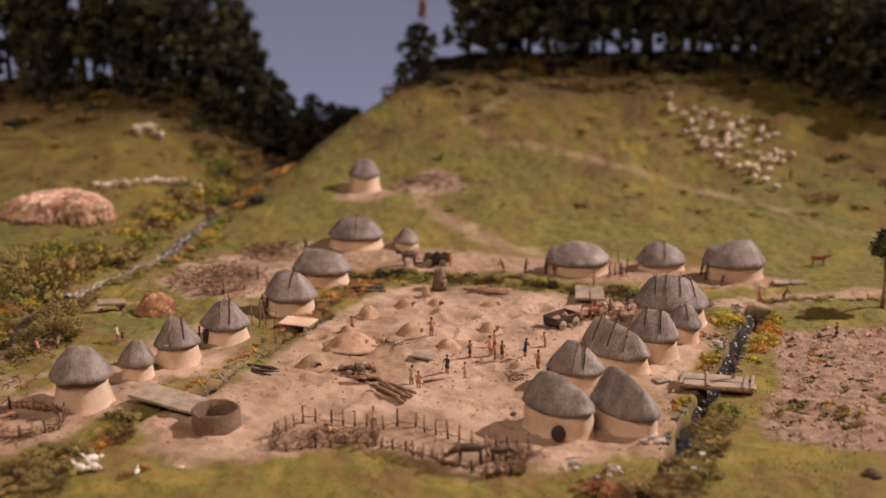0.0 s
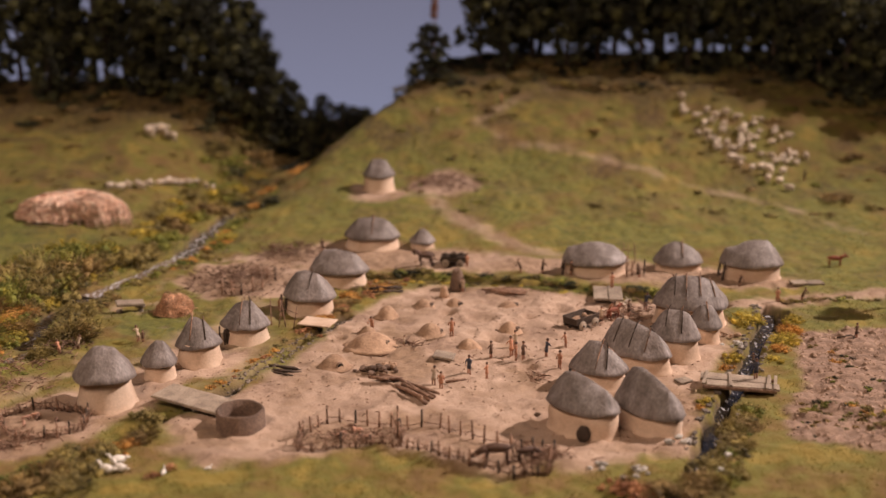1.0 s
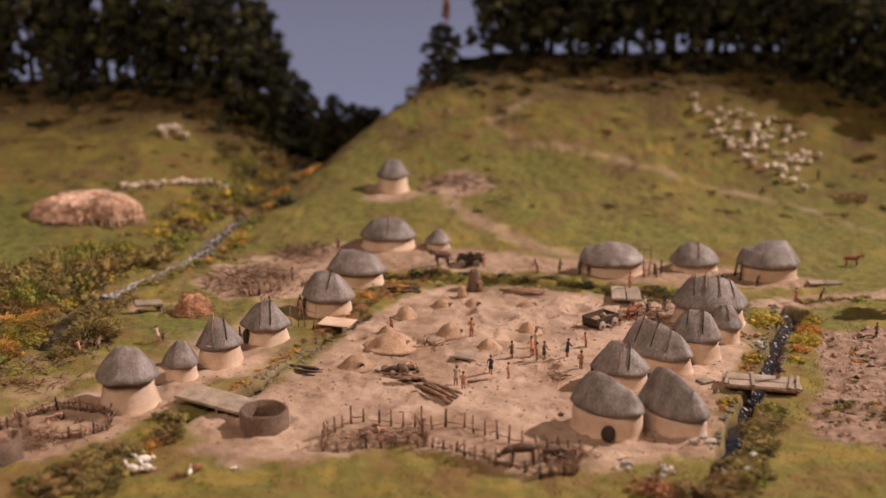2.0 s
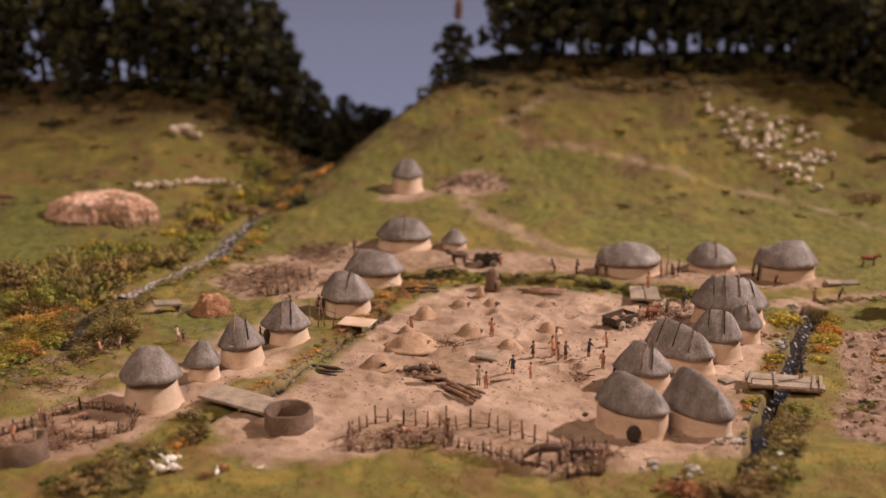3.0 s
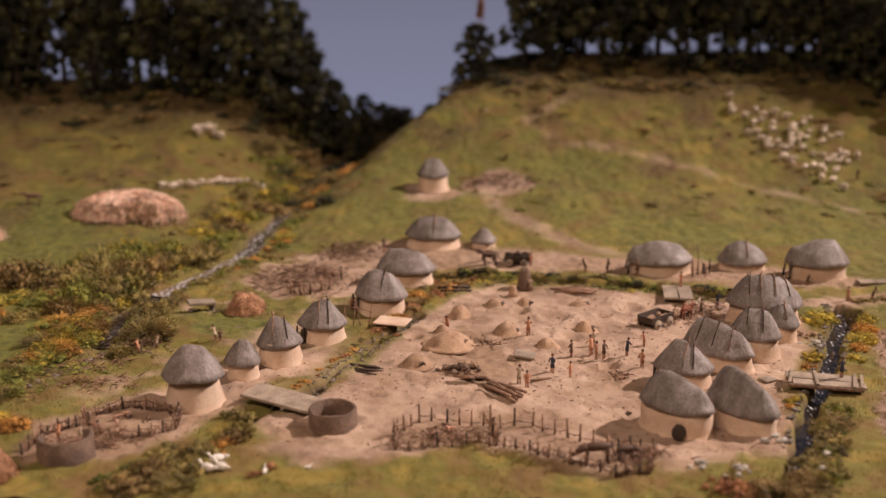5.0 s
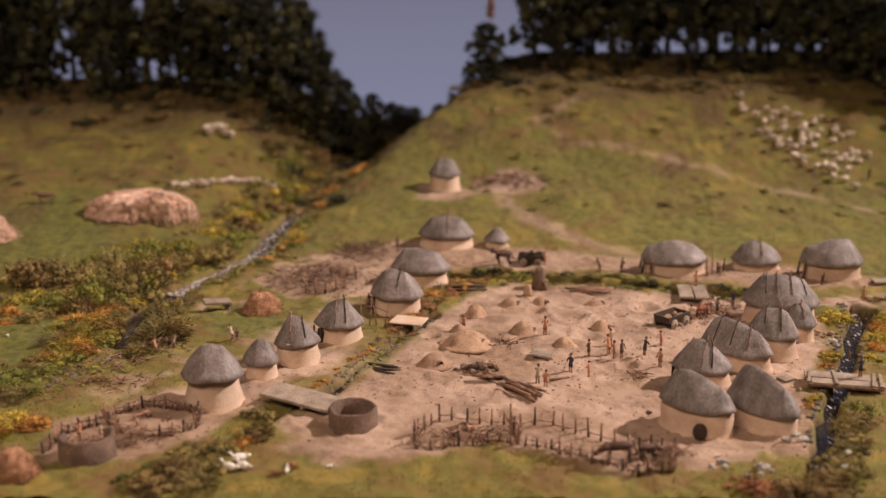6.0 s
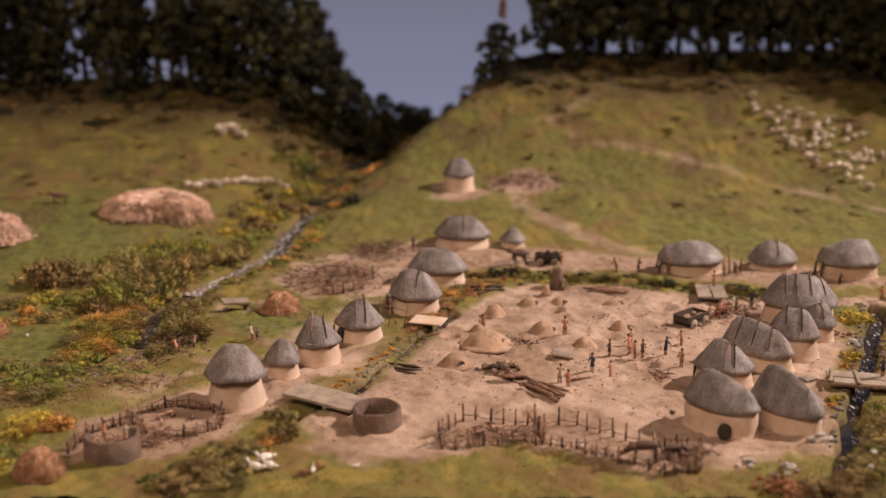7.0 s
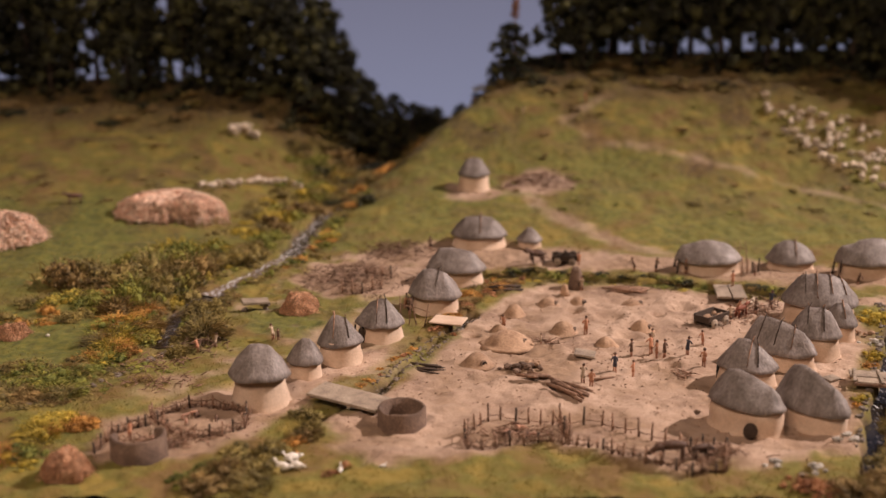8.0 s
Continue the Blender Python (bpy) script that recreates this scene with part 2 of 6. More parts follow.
def land(x, y):
    """Height of the ground without ditches and roughness."""
    x, y = np.asarray(x, float), np.asarray(y, float)
    axis = knots(y, RAVINE)
    right = knots(y, HILL_RIGHT) * step(2, 16 + np.maximum(0, y - 190) * 0.25, x - axis)
    left = knots(y, HILL_LEFT) * step(2, 24, axis - x)
    return np.where(x > axis, right, left)


def dirt_amount(x, y):
    wob = 0.9 * vnoise(x, y, 3.0, 5) + 0.5 * vnoise(x, y, 1.1, 6)
    d = np.full(np.shape(x), -1e9)
    for ring in (YARD, BACK_STRIP, PEN_DIRT, BRUSH_PEN, CAUSEWAY):
        d = np.maximum(d, zone(x, y, ring))
    for cx, cy, r in HUT_PADS:
        d = np.maximum(d, r - np.hypot(x - cx, (y - cy) * 1.1))
    path = np.maximum(1.3 - line_distance(x, y, PATH_LOW), 0.55 - line_distance(x, y, PATH_HIGH))
    worn = 0.66 * step(-1.0, 1.6, path + 1.2 * wob)
    bare = step(-0.45, 0.5, vnoise(x, y, 6.0, 7) + 0.6 * vnoise(x, y, 1.7, 8)) * step(152, 142, y) * step(100, 108, y) * step(-18, -24, x + 0.0 * y) * step(-47, -43, x)
    strip = zone(x, y, BACK_STRIP)
    d = np.where((strip > -1.5) & (zone(x, y, YARD) < 0), d - 0.9 - 0.9 * vnoise(x, y, 4.0, 12), d)
    return np.maximum(step(-0.9, 0.9, d + wob), np.maximum(worn, 0.72 * bare))


def ditch_depth(x, y):
    wob = 0.35 * vnoise(x, y, 1.6, 9) + 0.35 * vnoise(x, y, 4.0, 10)
    out = np.zeros(np.shape(x))
    for line, half, deep in ((RIVER[3:6], 1.25, 1.3), (RIVER[5:8], 0.75, 1.3), (RIVER[7:10], 1.35, 1.5), (DITCH_LEFT, 0.5, 1.1), (DITCH_BACK, 0.8, 0.9), (DITCH_RIGHT, 0.7, 1.6), ([(35.0, 129.6), (33.4, 124.5)], 1.4, 2.0)):
        d = line_distance(x, y, line) + wob
        out = np.maximum(out, deep * (1 - step(half * 0.75, half * 1.35, d)))
    return out


def ground_height(x, y):
    x, y = np.asarray(x, float), np.asarray(y, float)
    grass = 1 - dirt_amount(x, y)
    z = land(x, y) - ditch_depth(x, y)
    for px, py, r in PITS:
        q = np.hypot(x - px, y - py) / r
        z = z - 0.55 * (1 - step(0.2, 1.0, q)) + 0.18 * step(0.8, 1.05, q) * (1 - step(1.05, 1.5, q))
    z = z + 0.16 * (1 - grass) * vnoise(x, y, 3.6, 27) + 0.14 * vnoise(x, y, 2.2, 21) + 0.16 * vnoise(x, y, 1.0, 22) + (0.04 + 0.06 * (1 - grass)) * vnoise(x, y, 0.6, 28) + grass * (0.16 * vnoise(x, y, 4.0, 23) + 0.06 * vnoise(x, y, 0.7, 24))
    z = z + step(150, 190, y) * (0.5 * vnoise(x, y, 9.0, 25) + 0.2 * vnoise(x, y, 3.3, 26))
    z = z + 0.4 * step(-0.3, 0.35, zone(x, y, YARD) + 0.35 * vnoise(x, y, 1.8, 33)) * step(94.5, 91.5, y)
    furrow = step(-0.5, 1.0, zone(x, y, FIELD))
    z = z + furrow * (0.10 * np.sin((y + 0.12 * x + 0.5 * vnoise(x, y, 5, 31)) * 2 * math.pi / 1.6) + 0.2 * vnoise(x, y, 1.0, 32))
    return z


def at(x, y):
    return float(ground_height(np.array([x]), np.array([y]))[0])


# ---- ground ----
def ground_material():
    m = bpy.data.materials.new("ground_cover")
    m.use_nodes = True
    nt = m.node_tree
    b = nt.nodes["Principled BSDF"]
    b.inputs["Roughness"].default_value = 0.95
    tc = nt.nodes.new("ShaderNodeTexCoord")

    def noise_node(scale, detail=4):
        n = nt.nodes.new("ShaderNodeTexNoise")
        n.inputs["Scale"].default_value, n.inputs["Detail"].default_value = scale, detail
        nt.links.new(tc.outputs["Object"], n.inputs["Vector"])
        return n.outputs["Fac"]

    def ramp(fac, stops):
        r = nt.nodes.new("ShaderNodeValToRGB")
        el = r.color_ramp.elements
        while len(el) < len(stops):
            el.new(0.5)
        for i, (p, c) in enumerate(stops):
            el[i].position, el[i].color = p, (*c, 1)
        nt.links.new(fac, r.inputs[0])
        return r.outputs["Color"]

    def mix(fac, a, c):
        n = nt.nodes.new("ShaderNodeMix")
        n.data_type = "RGBA"
        nt.links.new(fac, n.inputs["Factor"])
        nt.links.new(a, n.inputs["A"])
        nt.links.new(c, n.inputs["B"])
        return n.outputs["Result"]

    def layer(name):
        n = nt.nodes.new("ShaderNodeAttribute")
        n.attribute_name = name
        return n.outputs["Fac"]

    fine, mid, wide = noise_node(650, 3), noise_node(110), noise_node(20, 6)
    grass = mix(ramp(fine, [(0.4, (0, 0, 0)), (0.75, (0.6, 0.6, 0.6))]),
                ramp(wide, [(0.36, (0.165, 0.095, 0.033)), (0.45, (0.175, 0.124, 0.029)), (0.54, (0.147, 0.135, 0.024)), (0.63, (0.245, 0.18, 0.035))]),
                ramp(mid, [(0.35, (0.10, 0.08, 0.02)), (0.5, (0.20, 0.165, 0.035)), (0.68, (0.27, 0.175, 0.055))]))
    dirt = mix(ramp(mid, [(0.35, (0, 0, 0)), (0.7, (0.7, 0.7, 0.7))]),
               ramp(wide, [(0.34, (0.25, 0.165, 0.115)), (0.47, (0.38, 0.265, 0.19)), (0.64, (0.49, 0.355, 0.265))]),
               ramp(fine, [(0.3, (0.25, 0.16, 0.105)), (0.5, (0.40, 0.275, 0.195)), (0.7, (0.52, 0.38, 0.285))]))
    soil = ramp(mid, [(0.3, (0.15, 0.095, 0.066)), (0.5, (0.26, 0.17, 0.12)), (0.7, (0.37, 0.25, 0.18))])
    mud = ramp(mid, [(0.35, (0.05, 0.035, 0.022)), (0.65, (0.12, 0.08, 0.045))])
    scrub = ramp(mid, [(0.3, (0.05, 0.03, 0.014)), (0.5, (0.10, 0.065, 0.022)), (0.7, (0.16, 0.11, 0.03))])
    lush = ramp(mid, [(0.35, (0.07, 0.082, 0.017)), (0.5, (0.118, 0.132, 0.025)), (0.68, (0.18, 0.172, 0.032))])
    colour = mix(layer("lush"), grass, lush)
    colour = mix(layer("scrub"), colour, scrub)
    # darker brown earth, in random patches and in circles at pens and back strip
    dark_earth = ramp(mid, [(0.3, (0.20, 0.125, 0.075)), (0.7, (0.35, 0.235, 0.15))])
    dirt = mix(layer("dark_earth"), dirt, dark_earth)
    colour = mix(layer("dirt"), colour, dirt)
    colour = mix(layer("soil"), colour, soil)
    colour = mix(layer("mud"), colour, mud)
    nt.links.new(colour, b.inputs["Base Color"])
    add = nt.nodes.new("ShaderNodeMath")
    add.operation = "MULTIPLY_ADD"
    nt.links.new(mid, add.inputs[0])
    add.inputs[1].default_value = 1.6
    nt.links.new(fine, add.inputs[2])
    bp = nt.nodes.new("ShaderNodeBump")
    bp.inputs["Strength"].default_value, bp.inputs["Distance"].default_value = 0.65, 0.0015
    nt.links.new(add.outputs[0], bp.inputs["Height"])
    nt.links.new(bp.outputs[0], b.inputs["Normal"])
    return m


def build_ground():
    xs = np.concatenate([np.arange(-130, -48, 0.6), np.arange(-48, 48, 0.34), np.arange(48, 110.1, 0.6)])
    ys = np.concatenate([np.arange(84.1, 150, 0.36), np.arange(150, 262, 0.8)])
    gx, gy = np.meshgrid(xs, ys)
    gz = ground_height(gx, gy)
    nx, ny = len(xs), len(ys)
    co = np.stack([gx, gy, gz], -1).reshape(-1, 3) * CM
    idx = np.arange(nx * ny).reshape(ny, nx)
    quads = np.stack([idx[:-1, :-1], idx[:-1, 1:], idx[1:, 1:], idx[1:, :-1]], -1).reshape(-1, 4)
    me = bpy.data.meshes.new("ground")
    me.vertices.add(len(co))
    me.vertices.foreach_set("co", co.ravel())
    me.loops.add(quads.size)
    me.loops.foreach_set("vertex_index", quads.ravel().astype(np.int32))
    me.polygons.add(len(quads))
    me.polygons.foreach_set("loop_start", np.arange(0, quads.size, 4, dtype=np.int32))
    me.update(calc_edges=True)
    me.polygons.foreach_set("use_smooth", np.ones(len(quads), bool))
    layers = {
        "dirt": dirt_amount(gx, gy),
        "soil": step(-0.6, 0.6, zone(gx, gy, FIELD) + 0.6 * vnoise(gx, gy, 1.5, 41)),
        "lush": np.maximum(0.5 * step(0.1, 0.8, vnoise(gx, gy, 16, 47) + 0.5 * vnoise(gx, gy, 3, 48)) * (1 - (gx < -33) * step(168, 176, gy)), np.maximum.reduce([(0.8 if cx < -30 else 0.55) * step(1.25, 0.5, np.hypot(gx - cx, (gy - cy) * 0.8) / r + 0.45 * vnoise(gx, gy, 4, 49)) for cx, cy, r in ((52, 141, 13), (-62, 118, 15), (-64, 160, 17), (22, 160, 12), (-18, 168, 11), (44, 163, 13), (8, 178, 11), (-80, 150, 20), (-33, 125, 5))])),
        "dark_earth": np.maximum(0.9 * step(0.1, 0.8, vnoise(gx, gy, 5.5, 45) + 0.5 * vnoise(gx, gy, 1.6, 46)), np.maximum.reduce([0.8 * step(1.2, 0.6, np.hypot(gx - cx, gy - cy) / r + 0.3 * vnoise(gx, gy, 2, 50)) for cx, cy, r in ((-40, 95, 7), (-27, 142, 8), (-22.5, 95.5, 3.5), (-10, 96, 4), (4, 91, 4), (8, 143, 9), (20, 142, 9), (32, 140, 9), (42, 138, 6), (-12, 151, 8))])),
        "mud": step(0.25, 0.8, ditch_depth(gx, gy)),
        "scrub": np.maximum(step(200, 213, gy + 5 * vnoise(gx, gy, 6, 42)) * 0.95, step(0.0, 0.8, vnoise(gx, gy, 8, 43) + 0.7 * vnoise(gx, gy, 2.2, 44)) * 0.75 * step(150, 185, gy + (gx < -30) * 12)),
    }
    for name, values in layers.items():
        a = me.attributes.new(name, "FLOAT", "POINT")
        a.data.foreach_set("value", np.clip(values, 0, 1).ravel().astype(np.float32))
    me.materials.append(ground_material())
    return tagged(new("ground", me), "diorama ground of tan earth and yellow-green flocked grass", "ground", kind="structure")


build_ground()


def skirt_board():
    s = Shape().box(240, 1.2, 9, Matrix.Translation((-10, 83.4, -9.2)))
    ob = new("base_board", mesh("base_board", s, DARKWOOD, False))
    tagged(ob, "dark wooden front board of the display base", "board", kind="structure")


skirt_board()


def ribbon(name, line, half, z, label, pale=0.34, bed=(0.05, 0.042, 0.035), glint_level=0.62):
    m = bpy.data.materials.get("stream_water_%d" % (pale * 100))
    if not m:
        m = bpy.data.materials.new("stream_water_%d" % (pale * 100))
        m.use_nodes = True
        nt = m.node_tree
        b = nt.nodes["Principled BSDF"]
        mp = nt.nodes.new("ShaderNodeMapping")
        mp.inputs["Scale"].default_value = (260, 90, 200)
        tcw = nt.nodes.new("ShaderNodeTexCoord")
        nt.links.new(tcw.outputs["Object"], mp.inputs["Vector"])
        nw = nt.nodes.new("ShaderNodeTexNoise")
        nw.inputs["Scale"].default_value, nw.inputs["Detail"].default_value = 1.0, 5
        nt.links.new(mp.outputs[0], nw.inputs["Vector"])
        # pale streaks in the base colour imitate glints and reflections on the water
        rw = nt.nodes.new("ShaderNodeValToRGB")
        rw.color_ramp.elements[0].position, rw.color_ramp.elements[0].color = glint_level - 0.1, (*bed, 1)
        rw.color_ramp.elements[1].position, rw.color_ramp.elements[1].color = glint_level + 0.05, (pale, pale, pale * 1.06, 1)
        nt.links.new(nw.outputs["Fac"], rw.inputs[0])
        nt.links.new(rw.outputs[0], b.inputs["Base Color"])
        b.inputs["Roughness"].default_value = 0.07
        n = nt.nodes.new("ShaderNodeTexNoise")
        n.inputs["Scale"].default_value, n.inputs["Detail"].default_value = 160, 4
        tc = nt.nodes.new("ShaderNodeTexCoord")
        nt.links.new(tc.outputs["Object"], n.inputs["Vector"])
        bp = nt.nodes.new("ShaderNodeBump")
        bp.inputs["Strength"].default_value, bp.inputs["Distance"].default_value = 0.6, 0.002
        nt.links.new(n.outputs["Fac"], bp.inputs["Height"])
        nt.links.new(bp.outputs[0], b.inputs["Normal"])
    s = Shape()
    verts, faces = [], []
    pts = []
    for (ax, ay), (bx, by) in zip(line, line[1:]):
        k = max(2, int(math.hypot(bx - ax, by - ay) / 1.0))
        pts += [(ax + (bx - ax) * i / k, ay + (by - ay) * i / k) for i in range(k)]
    pts.append(line[-1])
    for i, (x, y) in enumerate(pts):
        x0, y0 = pts[max(0, i - 2)]
        x1, y1 = pts[min(len(pts) - 1, i + 2)]
        l = math.hypot(x1 - x0, y1 - y0)
        nx, ny = -(y1 - y0) / l, (x1 - x0) / l
        for k in range(5):
            o = (k - 2) / 2 * half
            verts.append((x + nx * o, y + ny * o, z + 0.06 * noise.noise(Vector((x, y, k)) * 0.8)))
    for i in range(len(pts) - 1):
        for k in range(4):
            faces.append((i * 5 + k, i * 5 + k + 1, i * 5 + k + 6, i * 5 + k + 5))
    s.add(verts, faces)
    tagged(new("water", mesh("water", s, m)), label, "stream", kind="structure")


ribbon("river", RIVER[3:6], 1.6, -0.75, "pale glossy resin stream winding out of the ravine", 0.4, (0.09, 0.075, 0.06), 0.58)
ribbon("river", RIVER[5:8], 1.5, -0.42, "pale glossy resin stream between the bushes", 0.5, (0.2, 0.15, 0.11), 0.56)
ribbon("pool", RIVER[7:10], 1.8, -0.6, "dark glossy resin pool between the bushes", 0.2, (0.06, 0.042, 0.028), 0.66)
ribbon("ditch", DITCH_LEFT, 0.8, -0.75, "narrow dark resin ditch beside the yard", 0.16, (0.05, 0.042, 0.03), 0.68)
ribbon("ditch", DITCH_BACK, 1.0, -0.65, "narrow dark resin ditch behind the yard", 0.06)
ribbon("ditch", DITCH_RIGHT, 0.9, -0.95, "glossy resin stream with painted white glints beside the huts", 0.55, (0.022, 0.018, 0.015), 0.67)


def backdrop():
    m = bpy.data.materials.new("painted_sky_glow")
    m.use_nodes = True
    nt = m.node_tree
    b = nt.nodes["Principled BSDF"]
    tc = nt.nodes.new("ShaderNodeTexCoord")
    sep = nt.nodes.new("ShaderNodeSeparateXYZ")
    nt.links.new(tc.outputs["Object"], sep.inputs[0])
    r = nt.nodes.new("ShaderNodeMapRange")
    r.inputs["From Min"].default_value, r.inputs["From Max"].default_value = -0.1, 0.3
    nt.links.new(sep.outputs["Z"], r.inputs["Value"])
    ramp = nt.nodes.new("ShaderNodeValToRGB")
    ramp.color_ramp.elements[0].color = (0.28, 0.31, 0.47, 1)
    ramp.color_ramp.elements[1].color = (0.2, 0.21, 0.315, 1)
    nt.links.new(r.outputs[0], ramp.inputs[0])
    nt.links.new(ramp.outputs[0], b.inputs["Base Color"])
    # added emission replaces part of the lamplight on the board
    nt.links.new(ramp.outputs[0], b.inputs["Emission Color"])
    b.inputs["Emission Strength"].default_value = 0.6
    b.inputs["Roughness"].default_value = 1.0
    s = Shape()
    rows = []
    for z in (-60, 0, 60, 130):
        rows.append([(x, 275 + 20 - 0.0022 * x * x, z) for x in range(-160, 161, 20)])
    verts = [p for r_ in rows for p in r_]
    n = len(rows[0])
    faces = [(a * n + i, a * n + i + 1, (a + 1) * n + i + 1, (a + 1) * n + i) for a in range(3) for i in range(n - 1)]
    s.add(verts, faces)
    tagged(new("backdrop", mesh("backdrop", s, m)), "plain blue-grey painted sky board with an added glow", "backdrop", kind="structure")


backdrop()


# ---- huts ----
def oval(rx, ry, n, k=1.0):
    return [(rx * k * math.cos(2 * math.pi * i / n), ry * k * math.sin(2 * math.pi * i / n)) for i in range(n)]


def hut(x, y, rx, ry, turn, wall_h, top, over=0.35, ridge=((-0.3, 1.0), (0.3, 1.0)), bulge=1.4, sticks=(), door=None, label="", seed=1, flare=1.08, porch=False):
    """Clay hut; ridge: places along the long axis (in half lengths) with the height there as a share of the roof's rise; sticks: places along it that carry twigs."""
    rnd = random.Random(seed)
    z = float(land(x, y)) - 0.05
    ob = thing("round_hut" if abs(rx - ry) < 0.5 else "oval_hut", x, y, z, turn, None, label, "hut", "huts of the village")
    n = 40
    off = Vector((seed * 3.3, seed * 1.7, 0))
    rings = []
    for h, k in ((-0.3, flare * 1.03), (0.03, flare * 1.02), (0.16, flare * 0.985), (0.5, flare * 0.96), (wall_h * 0.6, 0.99), (wall_h + 0.2, 0.95)):
        rings.append([(px * (1 + 0.03 * noise.noise(Vector((px, py, h)) * 0.7 + off)), py * (1 + 0.03 * noise.noise(Vector((py, px, h)) * 0.7 + off)), h) for px, py in oval(rx, ry, n, k)])
    part("wall", Shape().loft(rings), WALL, ob, "smooth buff clay wall")
    # thatch: thick drooping eave, slopes gathered to an uneven ridge
    ex, ey = rx + over, ry + over
    lo, hi = ridge[0][0], ridge[-1][0]

    def eave(a):
        px, py = ex * math.cos(a), ey * math.sin(a)
        q = 1 + 0.05 * noise.noise(Vector((math.cos(a) * 1.3, math.sin(a) * 1.3, 4.0)) + off) + 0.03 * noise.noise(Vector((math.cos(a) * 3.2, math.sin(a) * 3.2, 2.0)) + off)
        return Vector((px * q, py * q, wall_h + 0.24 * noise.noise(Vector((math.cos(a) * 1.2, math.sin(a) * 1.2, 1)) + off)))

    def roof_point(a, s):
        e = eave(a)
        u = max(lo, min(hi, e.x / ex * 0.92))
        r = Vector((u * rx, 0.0, wall_h + (top - wall_h) * float(knots(u, ridge))))
        f = 1 - (1 - s) ** (0.4 + 0.62 * bulge)
        p = e.lerp(r, s * 0.985)
        p.z = e.z + (r.z - e.z) * f
        d = 0.17 * noise.noise(Vector((p.x, p.y, s * 2)) * 0.9 + off) + 0.1 * noise.noise(Vector((p.x, p.y, s * 2)) * 2.4 + off)
        pleat = 0.2 * (1 - 0.6 * s) * (0.5 - abs(math.sin(2.5 * a + seed + 0.8 * noise.noise(Vector((math.cos(a) * 2, math.sin(a) * 2, seed))))))
        return Vector((p.x * (1 + (d + pleat) * 0.16), p.y * (1 + (d + pleat) * 0.16), p.z + 0.7 * d * math.sin(math.pi * min(1, s + 0.25)) + pleat * 0.4))

    angles = [2 * math.pi * i / n for i in range(n)]
    rings = []
    for k, dz in ((0.82, 0.08), (0.985, -0.13), (1.0, -0.08)):
        rings.append([(p.x * k, p.y * k, p.z + dz) for p in (roof_point(a, 0.0) for a in angles)])
    for step_ in range(1, 13):
        rings.append([tuple(roof_point(a, step_ / 12)) for a in angles])
    part("roof", Shape().loft(rings), ROOF, ob, "weathered grey thatched roof")
    for u in sticks:
        for side in (-1, 1):
            a = side * math.acos(max(-0.97, min(0.97, u + rnd.uniform(-0.06, 0.06))))
            line = [roof_point(a, t) + Vector((0, 0, 0.07)) for t in (rnd.uniform(0.12, 0.4), 0.6, 0.82, 0.97)]
            rise = (line[-1] - line[-2]).normalized()
            line.append(line[-1] + Vector((rise.x * 0.4 + rnd.uniform(-0.25, 0.25), -side * rnd.uniform(0.2, 0.45), rnd.uniform(0.15, 0.5))))
            part("rafter", Shape().tube(line, [0.05, 0.07, 0.07, 0.065, 0.045], 5), TWIG if rnd.random() < 0.6 else DARKWOOD, ob, "thin brown ridge stick")
    if porch:
        for sd in (-0.55, 0.5):
            part("porch_post", Shape().tube([(-ex * 0.97, sd * ry, -0.1), (-ex * 0.9, sd * ry * 0.9, wall_h + 0.25)], 0.13, 6), DARKWOOD, ob, "dark wooden porch post")
    if door is not None:
        ang, w, h, style = door
        a = radians(ang)
        px, py = rx * math.cos(a) * 1.0, ry * math.sin(a) * 1.0
        nrm = math.atan2(py / (ry * ry), px / (rx * rx))
        m = Matrix.Translation((px, py, 0)) @ Matrix.Rotation(nrm, 4, "Z")
        sh = Shape()
        pts = []
        for i in range(13):
            t = math.pi * i / 12
            pts.append((w / 2 * math.cos(t), max(0.0, h - w / 2) + w / 2 * math.sin(t)))
        pts += [(-w / 2, 0.02), (w / 2, 0.02)]
        if style == "disc":
            pts = [(w / 2 * math.cos(t * math.pi / 8), h / 2 + h / 2 * math.sin(t * math.pi / 8)) for t in range(16)]
            m = m @ Matrix.Translation((0.3, 0, 0.05)) @ Matrix.Rotation(-0.12, 4, "Y")
        sh.loft([[(d, yy * k, zz * k + (1 - k) * h / 2) for yy, zz in pts] for d, k in ((-0.3, 1.0), (0.14, 1.0), (0.2, 0.93))], True, m)
        # except for the disc, the dark panel paints the shade of an open doorway
        part("door", sh, HOLLOW_BLACK if style == "dark" else DARKWOOD, ob, "round dark wooden door disc" if style == "disc" else "dark panel painted as a shaded round-topped doorway")
        if style == "post":
            for sd in (-1, 1):
                q = Matrix.Translation((px, py, 0)) @ Matrix.Rotation(nrm, 4, "Z")
                b0, b1 = q @ Vector((0.55, sd * w * 0.6, 0)), q @ Vector((0.5, sd * w * 0.6, h + 0.25))
                part("door_post", Shape().tube([b0, b1], 0.1, 6), DARKWOOD, ob)
    return ob


CONE, OVALHUT = "round clay hut with a grey thatched cone roof", "oval clay hut with a long grey thatched roof"
DOME, SLANT = ((-0.32, 0.97), (0.0, 1.0), (0.3, 0.95)), ((-0.55, 0.93), (-0.3, 1.0), (0.1, 0.88), (0.6, 0.62))
hut(-32.8, 103.3, 2.34, 2.34, 0, 2.94, 5.65, 0.5, DOME, 1.45, (), None, "large round clay hut with a smooth domed grey thatch", 1, 1.17)
